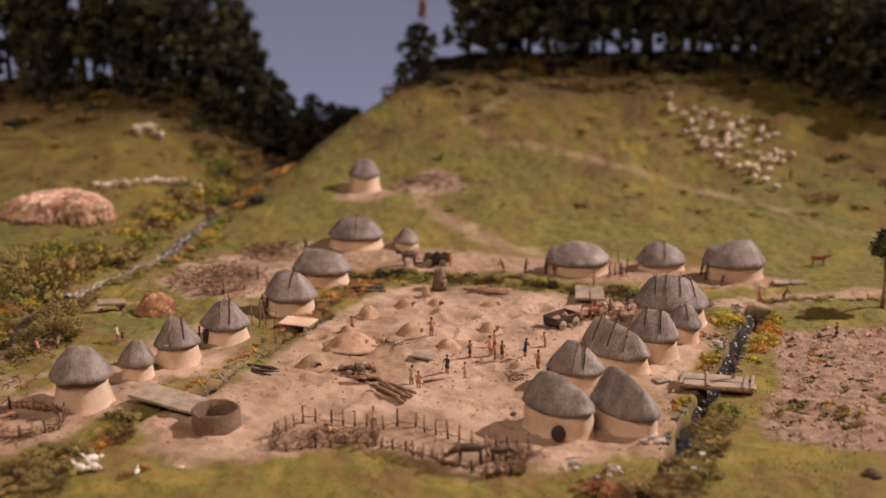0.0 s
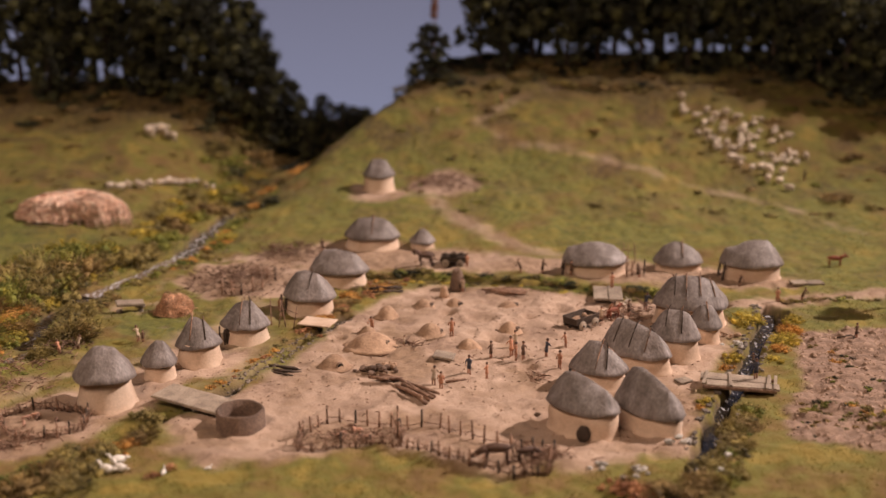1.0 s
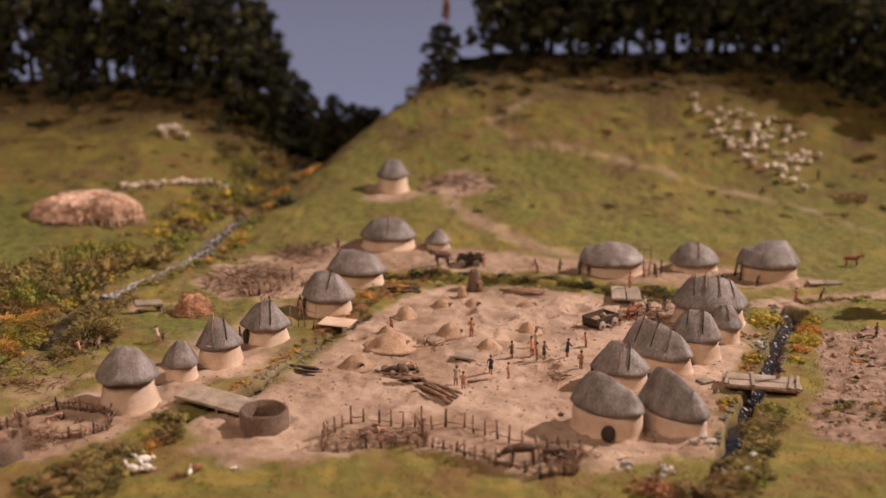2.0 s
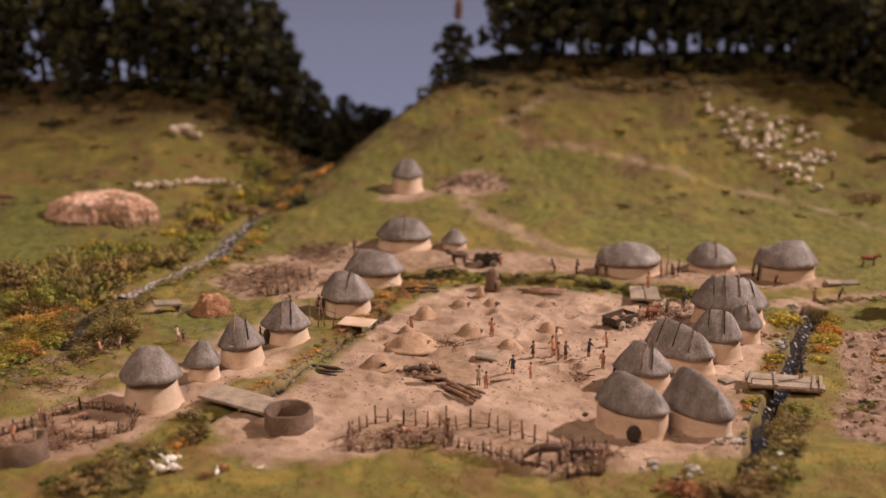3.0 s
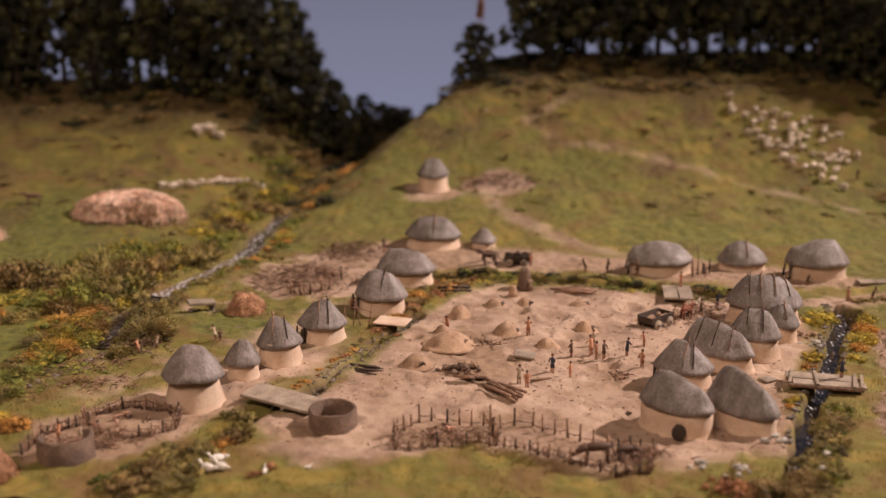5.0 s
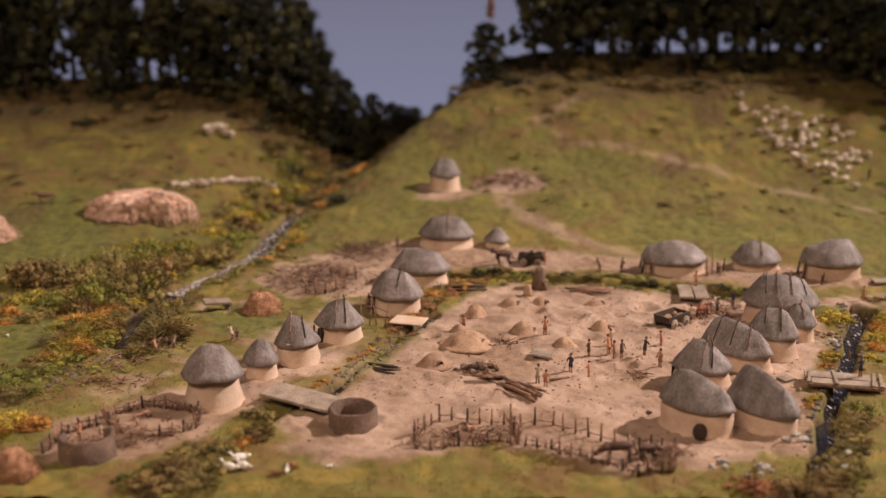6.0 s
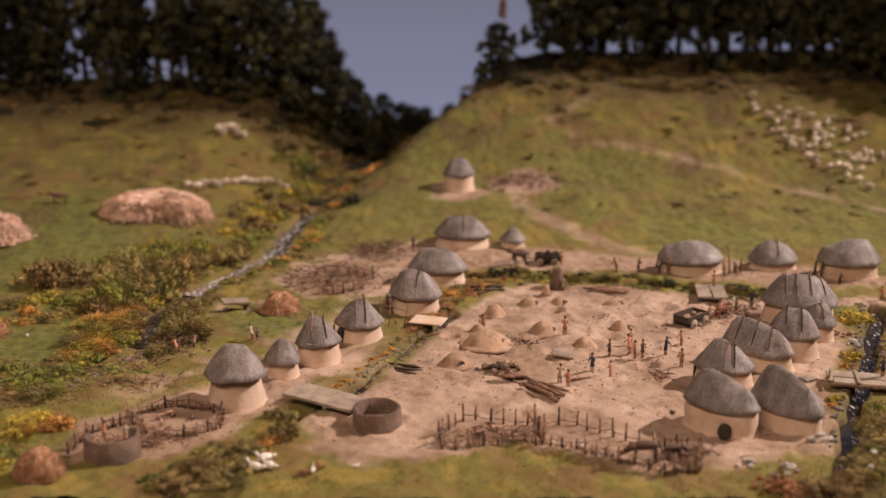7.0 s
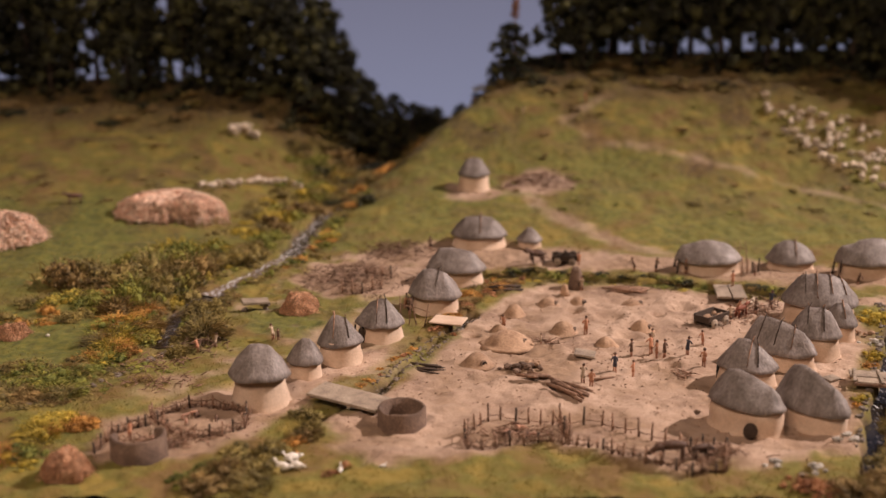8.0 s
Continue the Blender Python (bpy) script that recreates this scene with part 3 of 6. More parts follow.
hut(-29.4, 109.8, 1.46, 1.46, 0, 1.7, 3.8, 0.3, ((-0.1, 1.0), (0.25, 0.97)), 1.5, (), None, "small round clay store hut with a domed grey thatch", 2, 1.06)
hut(-26.4, 114.1, 2.05, 2.05, 0, 2.1, 4.7, 0.25, ((-0.35, 0.97), (-0.1, 1.0), (0.25, 0.86)), 1.15, (-0.25, 0.45), None, "round clay hut with crossed sticks on its grey thatch", 3, 1.12)
hut(-22.7, 120.3, 2.22, 2.1, 0, 1.95, 4.4, 0.4, ((-0.4, 0.86), (0.05, 1.0), (0.25, 0.97)), 1.25, (-0.1, 0.35), (215, 1.0, 1.6, "post"), "round clay hut with a dark side doorway and ridge sticks", 4, 1.1)
hut(-17.1, 130.0, 2.6, 2.4, -15, 1.9, 4.75, 0.4, ((-0.45, 0.93), (-0.1, 1.0), (0.35, 0.88)), 1.6, (0.2,), (205, 1.0, 1.6, "post"), "round clay hut with a blunt grey thatch", 5)
hut(-14.6, 140.6, 3.2, 2.4, -12, 1.8, 4.2, 0.45, ((-0.55, 0.95), (-0.1, 1.0), (0.5, 0.86)), 1.7, (), None, OVALHUT, 6)
hut(-11.4, 155.0, 3.3, 2.8, -5, 1.6, 3.95, 0.45, ((-0.5, 0.9), (0.1, 1.0), (0.45, 0.9)), 1.6, (0.1,), None, OVALHUT, 7)
hut(-4.8, 154.4, 1.45, 1.45, 0, 1.0, 2.5, 0.3, ((-0.1, 1.0), (0.1, 1.0)), 1.4, (), None, "very small round clay hut with grey thatch", 8)
hut(-11.6, 176.1, 2.2, 2.2, 0, 2.3, 4.7, 0.25, ((-0.3, 0.95), (0.1, 1.0), (0.35, 0.93)), 1.6, (), None, "lone round clay hut on the green slope", 9)
hut(16.7, 144.8, 3.75, 2.5, -3, 1.65, 4.0, 0.4, ((-0.9, 0.68), (-0.6, 0.78), (-0.2, 1.0), (0.15, 0.98), (0.5, 0.85)), 1.6, (), None, "oval clay hut with a low porch end and grey thatch", 10, 1.03, True)
hut(27.3, 146.2, 2.8, 2.2, -8, 1.2, 3.6, 0.35, ((-0.6, 0.8), (-0.25, 1.0), (0.2, 0.95), (0.5, 0.75)), 1.5, (0.15,), None, OVALHUT, 11, 1.03)
hut(35.6, 142.6, 3.5, 2.4, 0, 2.05, 4.8, 0.4, ((-0.95, 0.64), (-0.6, 0.7), (-0.3, 0.92), (0.05, 1.0), (0.45, 0.98)), 1.6, (), None, "oval clay hut with a porch and long grey thatch", 12, 1.03, True)
hut(10.0, 97.5, 3.3, 2.2, -38, 2.45, 5.2, 0.22, SLANT, 1.55, (), (-66, 1.2, 1.4, "disc"), "oval clay hut with a round dark doorway and grey thatch", 13, 1.04)
hut(15.8, 98.2, 3.5, 1.95, -52, 1.9, 5.2, 0.25, SLANT, 1.65, (), None, "long oval clay hut with ribbed grey thatch", 14, 1.03)
hut(12.6, 108.1, 2.62, 2.1, -28, 1.7, 4.3, 0.28, ((-0.35, 0.97), (0.0, 1.0), (0.35, 0.8)), 1.15, (0.1, 0.5), (190, 0.8, 1.4, "dark"), "round clay hut with crossed sticks on its grey thatch", 15)
hut(16.9, 112.9, 3.5, 2.15, -34, 1.75, 4.65, 0.32, ((-0.6, 0.97), (-0.3, 1.0), (0.2, 0.88), (0.62, 0.68)), 1.35, (-0.45, 0.0, 0.5), None, "oval clay hut with three pairs of roof sticks", 16)
hut(21.2, 115.5, 2.35, 2.05, -15, 2.3, 4.95, 0.27, ((-0.4, 0.98), (0.25, 1.0), (0.5, 0.88)), 1.5, (-0.35, 0.3), None, CONE, 17, 1.12)
hut(25.2, 120.1, 1.55, 1.5, 0, 1.93, 3.9, 0.28, ((-0.3, 1.0), (0.3, 0.97)), 1.5, (0.1,), None, "small round clay hut with grey thatch", 18)
hut(24.8, 126.2, 3.7, 2.85, -8, 2.3, 5.25, 0.42, ((-0.5, 0.93), (-0.2, 1.0), (0.25, 0.98), (0.55, 0.86)), 1.55, (-0.5, -0.1, 0.3, 0.65), None, "big oval clay hut with pairs of roof sticks", 19)


# ---- trees and bushes ----
def leaf_cloud(shape, centres, count, size, seed):
    """Small folded leaves over the skins of clumps."""
    r = np.random.default_rng(seed)
    total = sum(c[3] ** 2 for c in centres)
    for cx, cy, cz, rad, flat in centres:
        n = max(6, int(count * rad * rad / total))
        d = r.normal(size=(n, 3))
        d /= np.linalg.norm(d, axis=1)[:, None]
        k = rad * r.uniform(0.62, 1.14, n)
        for i in range(n):
            p = Vector((cx + d[i, 0] * k[i], cy + d[i, 1] * k[i], cz + d[i, 2] * k[i] * flat))
            a = Vector(r.normal(size=3)).normalized()
            b = a.cross(Vector(d[i]) + Vector(r.normal(size=3)) * 0.6)
            if b.length < 1e-3:
                continue
            b.normalize()
            s = size * r.uniform(0.6, 1.4)
            q = len(shape.v)
            shape.v.extend((tuple(p - a * s), tuple(p + b * s * 0.6), tuple(p + a * s), tuple(p - b * s * 0.6 + Vector(d[i]) * s * 0.4)))
            shape.f.extend(((q, q + 1, q + 2), (q, q + 2, q + 3)))


def blade_cloud(shape, count, seed, height=1.0, low=0.18, high=0.42):
    """Thin curved blades rising from a low mound."""
    r = random.Random(seed)
    for _ in range(count):
        a, d = r.uniform(0, 6.3), math.sqrt(r.random()) * 0.75
        p = Vector((d * math.cos(a), d * math.sin(a), r.uniform(0.0, 0.75) * (1 - d * d)))
        l = r.uniform(low, high) * height
        out = Vector((math.cos(a) * (0.25 + d), math.sin(a) * (0.25 + d), r.uniform(0.3, 1.2))) + Vector((r.uniform(-.5, .5), r.uniform(-.5, .5), 0))
        out.normalize()
        side = out.orthogonal().normalized() * r.uniform(0.01, 0.022)
        m_, t_ = p + out * l * 0.6, p + out * l + Vector((math.cos(a), math.sin(a), -0.8)) * l * 0.3
        shape.add([p - side, p + side, m_ + side * 0.8, m_ - side * 0.8, t_], [(0, 1, 2, 3), (3, 2, 4)])


def bush_mesh(colour, seed, grassy, fine=1.0):
    """A tussock of long arching blades, or a lumpy mound of moss and fine leaves."""
    r = random.Random(seed)
    s = Shape()
    cents = [(0, 0, 0.3, 0.42, 0.9)]
    for _ in range(18 if fine == 1 else 10):
        a, d = r.uniform(0, 6.3), r.uniform(0.2, 0.85)
        cents.append((d * math.cos(a), d * math.sin(a), r.uniform(0.0, 0.6) * (1.05 - d * d), r.uniform(0.12, 0.3), r.uniform(0.6, 1.0)))
    for c in cents:
        s.blob(c[:3], (c[3] * 0.62, c[3] * 0.62, c[3] * 0.58), 0.7, 4, 6, seed + c[0] * 5, 1.8)
    if grassy:
        blade_cloud(s, int(520 * fine), seed, 1.0, 0.2, 0.55)
        leaf_cloud(s, cents, 620 * fine, 0.032 / math.sqrt(fine), seed)
    else:
        blade_cloud(s, int(150 * fine), seed, 0.6)
        leaf_cloud(s, cents, 1350 * fine, 0.036 / math.sqrt(fine), seed)
    return mesh("bush", s, LEAVES[colour], False)


BUSHES = {c: [bush_mesh(c, 10 * i + j, j < (2 if c == "brown" else 1)) for j in range(4)] for i, c in enumerate(LEAVES)}
FAR_BUSHES = {c: [bush_mesh(c, 200 + 10 * i + j, j < 1, 0.5) for j in range(4)] for i, c in enumerate(LEAVES)}
BUSH_WORDS = {"green": "green", "olive": "olive green", "yellow": "bright yellow-green", "ochre": "dry ochre", "rust": "rusty orange", "brown": "dry brown", "dark": "dark green"}


FAR_SCRUB = []


def bush(x, y, size, colour, flat=0.8):
    s = size
    if 112 < y < 150 and line_distance(np.array([x]), np.array([y]), RIVER[5:11])[0] < 0.7 + 0.5 * s:
        return
    far = y > 134 or size < 1.25 or x < -56
    me = rng.choice((FAR_BUSHES if far else BUSHES)[colour][2 if size > 1.9 and colour == "dark" else 0:])
    m = Matrix.LocRotScale((x * CM, y * CM, (at(x, y) - 0.12 * s * flat) * CM), Euler((0, 0, rng.uniform(0, 6.3))), (s * rng.uniform(0.85, 1.2), s * rng.uniform(0.85, 1.2), s * flat))
    if far:
        FAR_SCRUB.append((colour, me, m))
        return
    ob = new("bush", me)
    ob.matrix_basis = m
    tagged(ob, "%s foam bush growing on the diorama ground" % BUSH_WORDS[colour], "bush", "bushes of the valley")


def join_scrub():
    """Far and very small bushes, joined colour by colour into one mesh with a material each."""
    names = list(LEAVES)
    co, idx, size, mats, base = [], [], [], [], 0
    for colour, me, m in FAR_SCRUB:
        n = len(me.vertices)
        v = np.empty(n * 3)
        me.vertices.foreach_get("co", v)
        a = np.array(m)
        co.append(v.reshape(-1, 3) @ a[:3, :3].T + a[:3, 3])
        l = np.empty(len(me.loops), np.int32)
        me.loops.foreach_get("vertex_index", l)
        idx.append(l + base)
        t = np.empty(len(me.polygons), np.int32)
        me.polygons.foreach_get("loop_total", t)
        size.append(t)
        mats.append(np.full(len(t), names.index(colour), np.int32))
        base += n
    co, idx, size, mats = np.concatenate(co), np.concatenate(idx), np.concatenate(size), np.concatenate(mats)
    me = bpy.data.meshes.new("scrub")
    me.vertices.add(len(co))
    me.vertices.foreach_set("co", co.ravel())
    me.loops.add(len(idx))
    me.loops.foreach_set("vertex_index", idx)
    me.polygons.add(len(size))
    me.polygons.foreach_set("loop_start", np.concatenate([[0], np.cumsum(size)[:-1]]).astype(np.int32))
    for c in names:
        me.materials.append(LEAVES[c])
    me.polygons.foreach_set("material_index", mats)
    me.update(calc_edges=True)
    tagged(new("scrub", me), "far foam scrub and small tufts in green, ochre and brown", "scrub", kind="stuff")


def along(line, lo, hi, gap, side, spread, sizes, colours, flat=0.8):
    """Bushes beside a line, between two values of y."""
    for (ax, ay), (bx, by) in zip(line, line[1:]):
        l = math.hypot(bx - ax, by - ay)
        d = rng.uniform(0, gap)
        while d < l:
            x, y = ax + (bx - ax) * d / l, ay + (by - ay) * d / l
            o = side + rng.uniform(-spread, spread)
            nx, ny = -(by - ay) / l, (bx - ax) / l
            if lo < y < hi:
                bush(x + nx * o, y + ny * o, rng.uniform(*sizes), rng.choice(colours), flat * rng.uniform(0.8, 1.2))
            d += gap * rng.uniform(0.6, 1.4)


# river banks, drawn from the ravine to the front (negative offset: the far bank)
along(RIVER, 119, 152, 1.1, -5.2, 2.2, (1.2, 2.8), ["green", "olive", "olive", "brown", "yellow", "green"], 0.8)
along(RIVER, 140, 160, 1.5, 3.1, 0.6, (0.8, 1.5), ["olive", "green", "ochre"], 0.6)
along(RIVER, 126, 152, 1.4, -9.0, 2.4, (1.4, 3.0), ["olive", "green", "olive", "yellow", "brown"], 0.8)
along(RIVER, 112, 128, 0.9, -3.6, 0.9, (1.1, 2.2), ["yellow", "green", "yellow", "ochre"], 0.8)
along(RIVER, 116, 136, 1.2, 3.4, 0.7, (0.8, 1.8), ["olive", "brown", "olive", "ochre"], 0.7)
along(RIVER, 86, 116, 1.0, -3.0, 1.7, (1.0, 2.4), ["olive", "green", "green", "ochre", "olive"], 0.6)
along(RIVER, 86, 117, 0.8, 0.5, 1.8, (0.9, 1.9), ["olive", "brown", "olive", "green"], 0.45)
along(RIVER, 88, 114, 1.2, 3.6, 1.4, (0.7, 1.5), ["olive", "brown", "olive", "green"], 0.4)
along(RIVER, 152, 190, 1.4, -5.0, 2.2, (1.4, 3.0), ["green", "olive", "olive", "yellow", "brown"], 0.8)
along(RIVER, 160, 192, 1.4, -9.5, 2.4, (1.2, 2.8), ["green", "olive", "yellow", "olive"], 0.6)
along(RIVER, 150, 186, 1.8, 4.2, 1.0, (1.0, 2.2), ["green", "olive", "yellow", "ochre"], 0.7)
along(RIVER, 194, 236, 1.4, -5.5, 2.5, (1.8, 3.6), ["brown", "brown", "olive", "dark"], 0.9)
along(RIVER, 180, 200, 1.2, -5.5, 2.4, (1.4, 3.0), ["green", "olive", "olive", "yellow"], 0.8)
along(RIVER, 190, 236, 1.5, 4.5, 1.2, (1.6, 2.8), ["brown", "olive", "olive", "ochre"], 0.7)
along(RIVER, 180, 236, 1.0, -0.5, 1.6, (1.4, 2.6), ["brown", "olive", "brown", "dark"], 0.7)
along(RIVER, 119, 134, 0.9, -2.4, 0.5, (1.0, 2.0), ["olive", "yellow", "brown", "green"], 0.8)
along(RIVER, 118, 134, 1.2, 1.9, 0.3, (0.6, 1.2), ["olive", "brown", "green"], 0.6)
along(RIVER, 134, 150, 1.3, -2.6, 0.4, (0.7, 1.4), ["olive", "brown", "green"], 0.5)
along(RIVER, 134, 150, 1.1, 2.0, 0.3, (0.5, 1.0), ["olive", "green"], 0.5)
along([(-21, 234), (-15, 225), (-9, 217)], 210, 240, 1.1, 0, 1.0, (1.4, 2.6), ["olive", "ochre", "yellow", "dark"], 0.7)
along(RIVER, 196, 224, 1.0, -11, 3.5, (1.6, 3.2), ["brown", "olive", "olive", "green"], 0.7)
# the large clumps of the left bank: green mound, brown tussock, olive thicket, gold edge, reeds
for x0, x1, y0, y1, n, lo, hi, kinds, flat in ((-55, -41, 146, 153.5, 26, 2.4, 4.2, ["green", "yellow", "green", "olive"], 1.0), (-63, -54.5, 137, 141.5, 10, 3.0, 4.4, ["brown", "olive", "olive", "brown"], 1.1), (-54, -46, 129, 143, 28, 2.4, 4.2, ["olive", "green", "olive", "green", "brown"], 1.1),
                                             (-63, -54.5, 131, 136, 14, 1.4, 2.6, ["olive", "yellow", "green", "ochre"], 0.7), (-65, -57, 123.5, 128, 10, 1.0, 2.0, ["ochre", "olive", "yellow"], 0.5), (-51.5, -47.5, 112.5, 125, 20, 1.3, 2.4, ["yellow", "yellow", "ochre", "green"], 0.8), (-43.5, -40.2, 119, 129, 10, 1.8, 3.2, ["olive", "brown", "olive"], 1.2),
                                             (-60, -51, 104, 111.5, 24, 1.2, 2.6, ["green", "olive", "green", "brown"], 0.7), (-51.5, -47.5, 95.5, 99, 9, 1.3, 2.3, ["ochre", "ochre", "yellow", "rust"], 0.7), (-53.5, -49.5, 88.5, 92, 9, 1.4, 2.4, ["ochre", "yellow", "green"], 0.8)):
    for _ in range(n):
        bush(rng.uniform(x0, x1), rng.uniform(y0, y1), rng.uniform(lo, hi), rng.choice(kinds), flat * rng.uniform(0.8, 1.15))
for bx_, by_, bs_, bc_ in (
                           (-54, 149, 3.6, "green"), (-27.3, 173, 2.6, "dark"), 
                           (-57, 104, 3.0, "olive"), (-63, 103, 3.2, "green"), (-60, 128, 2.0, "ochre"), (-64, 126, 2.2, "olive"),
                           (17.0, 86.5, 2.6, "brown"), (15.6, 85.4, 2.4, "olive"), (16.4, 87.6, 2.0, "olive"), (14.5, 85.6, 2.2, "brown"), (11.5, 86.0, 1.6, "rust"), (13.0, 85.5, 1.5, "rust"),
                           (12.2, 87.5, 1.0, "brown"), (22.5, 96.5, 1.8, "olive"), (31.2, 126.2, 2.2, "yellow"), (30.7, 124.6, 1.6, "yellow"), (27.0, 114.5, 1.4, "yellow"), (25.8, 112.6, 1.2, "ochre"),
                           (22.0, 103.0, 1.1, "yellow"), (21.2, 101.6, 0.9, "ochre"), (34.8, 122.5, 1.5, "ochre"), (33.6, 119.5, 1.5, "yellow"), (32.2, 116.5, 1.5, "ochre"), (31, 114, 1.2, "yellow"), (36.3, 126, 1.5, "yellow"),
                           (-31.2, 86.2, 2.2, "olive"), (-31.0, 89.0, 2.4, "olive"), (-30.4, 92.0, 2.2, "olive"), (-28.6, 93.5, 1.5, "ochre"), (-33.5, 88, 2.2, "brown"), (-34.5, 86, 2.4, "brown"), (-27.6, 95.2, 1.6, "brown"),
                           (-32.6, 90.6, 2.0, "yellow"), (-27.5, 97.8, 1.7, "brown"), (-28.4, 99.5, 1.7, "olive"), (-27.8, 96.4, 1.5, "olive"), (-33, 92, 1.6, "olive"), (-36, 87, 2.0, "green"), (-35, 89, 1.6, "green"), (-30.8, 94, 1.6, "olive")):
    bush(bx_, by_, bs_, bc_)
along(DITCH_RIGHT, 84, 103, 0.8, 2.5, 0.5, (0.9, 1.7), ["olive", "brown", "olive", "green"], 0.8)
along(DITCH_RIGHT, 84, 91, 0.7, 1.6, 0.8, (1.2, 2.0), ["olive", "brown", "brown"], 0.8)
# low hedge behind the yard, autumn scrub along the far left of the yard
along(DITCH_BACK, 130, 145, 0.8, 1.5, 0.5, (0.6, 1.5), ["olive", "brown", "green", "dark", "olive"], 0.6)
along(DITCH_BACK, 130, 145, 1.1, -1.6, 0.5, (0.5, 1.1), ["olive", "green", "yellow", "olive"], 0.5)
along([(36, 132.5), (44, 134), (52, 133), (62, 132)], 120, 140, 1.0, 0, 0.9, (0.6, 1.3), ["brown", "olive", "green", "olive"], 0.5)
along([(-13.2, 137), (-9.5, 139.5), (-4, 140)], 120, 142, 0.9, 0, 1.6, (0.5, 1.1), ["ochre", "olive", "rust"], 0.6)
along([(-15.5, 128), (-13.5, 133), (-11.5, 137)], 120, 140, 0.8, 0, 1.2, (0.5, 1.1), ["ochre", "rust", "olive"], 0.6)
along(DITCH_LEFT, 103, 128, 1.5, -1.6, 0.4, (0.5, 1.0), ["olive", "ochre", "rust"], 0.5)
along([(-16.2, 126), (-14.6, 130), (-12.2, 135), (-8, 139.3)], 120, 142, 0.45, 0, 1.7, (0.8, 1.6), ["ochre", "rust", "ochre", "brown"], 0.5)
along([(-17, 119.5), (-15.2, 123)], 110, 130, 0.6, -1.0, 0.8, (0.5, 1.0), ["ochre", "rust", "olive"], 0.6)
# scrub under the trees on both crests
for i in range(70):
    x = rng.uniform(-8, 84)
    bush(x, rng.uniform(216, 224) - max(0, x - 50) * 0.6, rng.uniform(1.6, 3.4), rng.choice(["dark", "dark", "brown"]), 0.6)
for i in range(110):
    x = rng.uniform(-8, 84)
    bush(x, rng.uniform(206, 221) - max(0, x - 50) * 0.55, rng.uniform(1.2, 3.2), rng.choice(["brown", "olive", "brown", "olive", "dark"]), 0.55)
for i in range(60):
    bush(rng.uniform(-104, -38), rng.uniform(207, 220), rng.uniform(1.2, 3.0), rng.choice(["brown", "olive", "dark", "dark"]), 0.55)
for i in range(60):
    x, y = rng.uniform(-100, -42), rng.uniform(172, 208)
    bush(x, y, rng.uniform(0.5, 1.6), rng.choice(["olive", "brown", "brown", "olive"]), 0.4)
for i in range(110):
    x, y = rng.uniform(-10, 80), rng.uniform(165, 208)
    bush(x, y, rng.uniform(0.5, 1.6), rng.choice(["olive", "green", "brown", "olive"]), 0.35)
for bx_, by_, bs_ in ((62.3, 187, 2.6), (55.2, 172.6, 2.6), (52.1, 197, 2.4), (22, 193.5, 1.6), (67, 178, 3.0)):
    bush(bx_, by_, bs_, "brown", 0.55)


def tree_mesh(seed, height, spread, base, leaves):
    """Trunk with limbs, and a crown of leafy clumps from base to height."""
    r = random.Random(seed)
    trunk = Shape()
    lean = Vector((r.uniform(-0.5, 0.5), r.uniform(-0.5, 0.5), 0))
    trunk.tube([(0, 0, -0.6), Vector((0, 0, height * 0.25)) + lean * 0.4, Vector((0, 0, height * 0.6)) + lean, Vector((0, 0, height * 0.85)) + lean * 1.2], [0.06 * height * 0.55, 0.045 * height * 0.5, 0.03 * height * 0.5, 0.08], 7)
    cents = []
    n = 96
    for i in range(n):
        t = (i + 0.5) / n
        z = base + (height - base) * t
        w = spread * min(1.0, 0.7 + 2.4 * t) * (1 - 0.55 * t * t)
        a = i * 2.4 + r.uniform(-0.6, 0.6)
        rr = w * r.uniform(0.3, 1.0)
        droop = r.uniform(0, 4.2) * (rr / spread) * (1 - t)
        c = (rr * math.cos(a), rr * math.sin(a), z - droop * 0.6 + r.uniform(-0.7, 0.7), max(0.7, r.uniform(0.1, 0.27) * spread), r.uniform(0.65, 1.1))
        cents.append(c)
        if i % 12 == 0:
            trunk.tube([(0, 0, z * 0.75), (c[0] * 0.5, c[1] * 0.5, z * 0.9), c[:3]], [0.16, 0.11, 0.05], 5)
    crown = Shape()
    for i, c in enumerate(cents):
        crown.blob(c[:3], (c[3] * 0.66, c[3] * 0.66, c[3] * 0.66 * c[4]), 0.8, 5, 7, seed + i * 1.3, 2.2)
    leaf_cloud(crown, cents, leaves, 0.21, seed)
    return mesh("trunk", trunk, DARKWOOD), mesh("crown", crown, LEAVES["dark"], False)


TREES = [tree_mesh(i, h, w, b, 6500) for i, (h, w, b) in enumerate(((18, 6.2, 5.2), (20, 5.8, 4.2), (16, 5.8, 1.2), (19, 6.4, 5.4), (15, 4.6, 1.0), (19, 3.8, 0.2)))]


def tree(x, y, k, size=1.0, label="tall dark green foam tree on the crest"):
    ob = thing("tree", x, y, at(x, y), rng.uniform(0, 360), None, label, "tree", "trees of the wood")
    ob.scale = (size, size, size)
    for name, me in zip(("trunk", "crown"), TREES[k]):
        p = new(name, me)
        p.parent = ob
    return ob


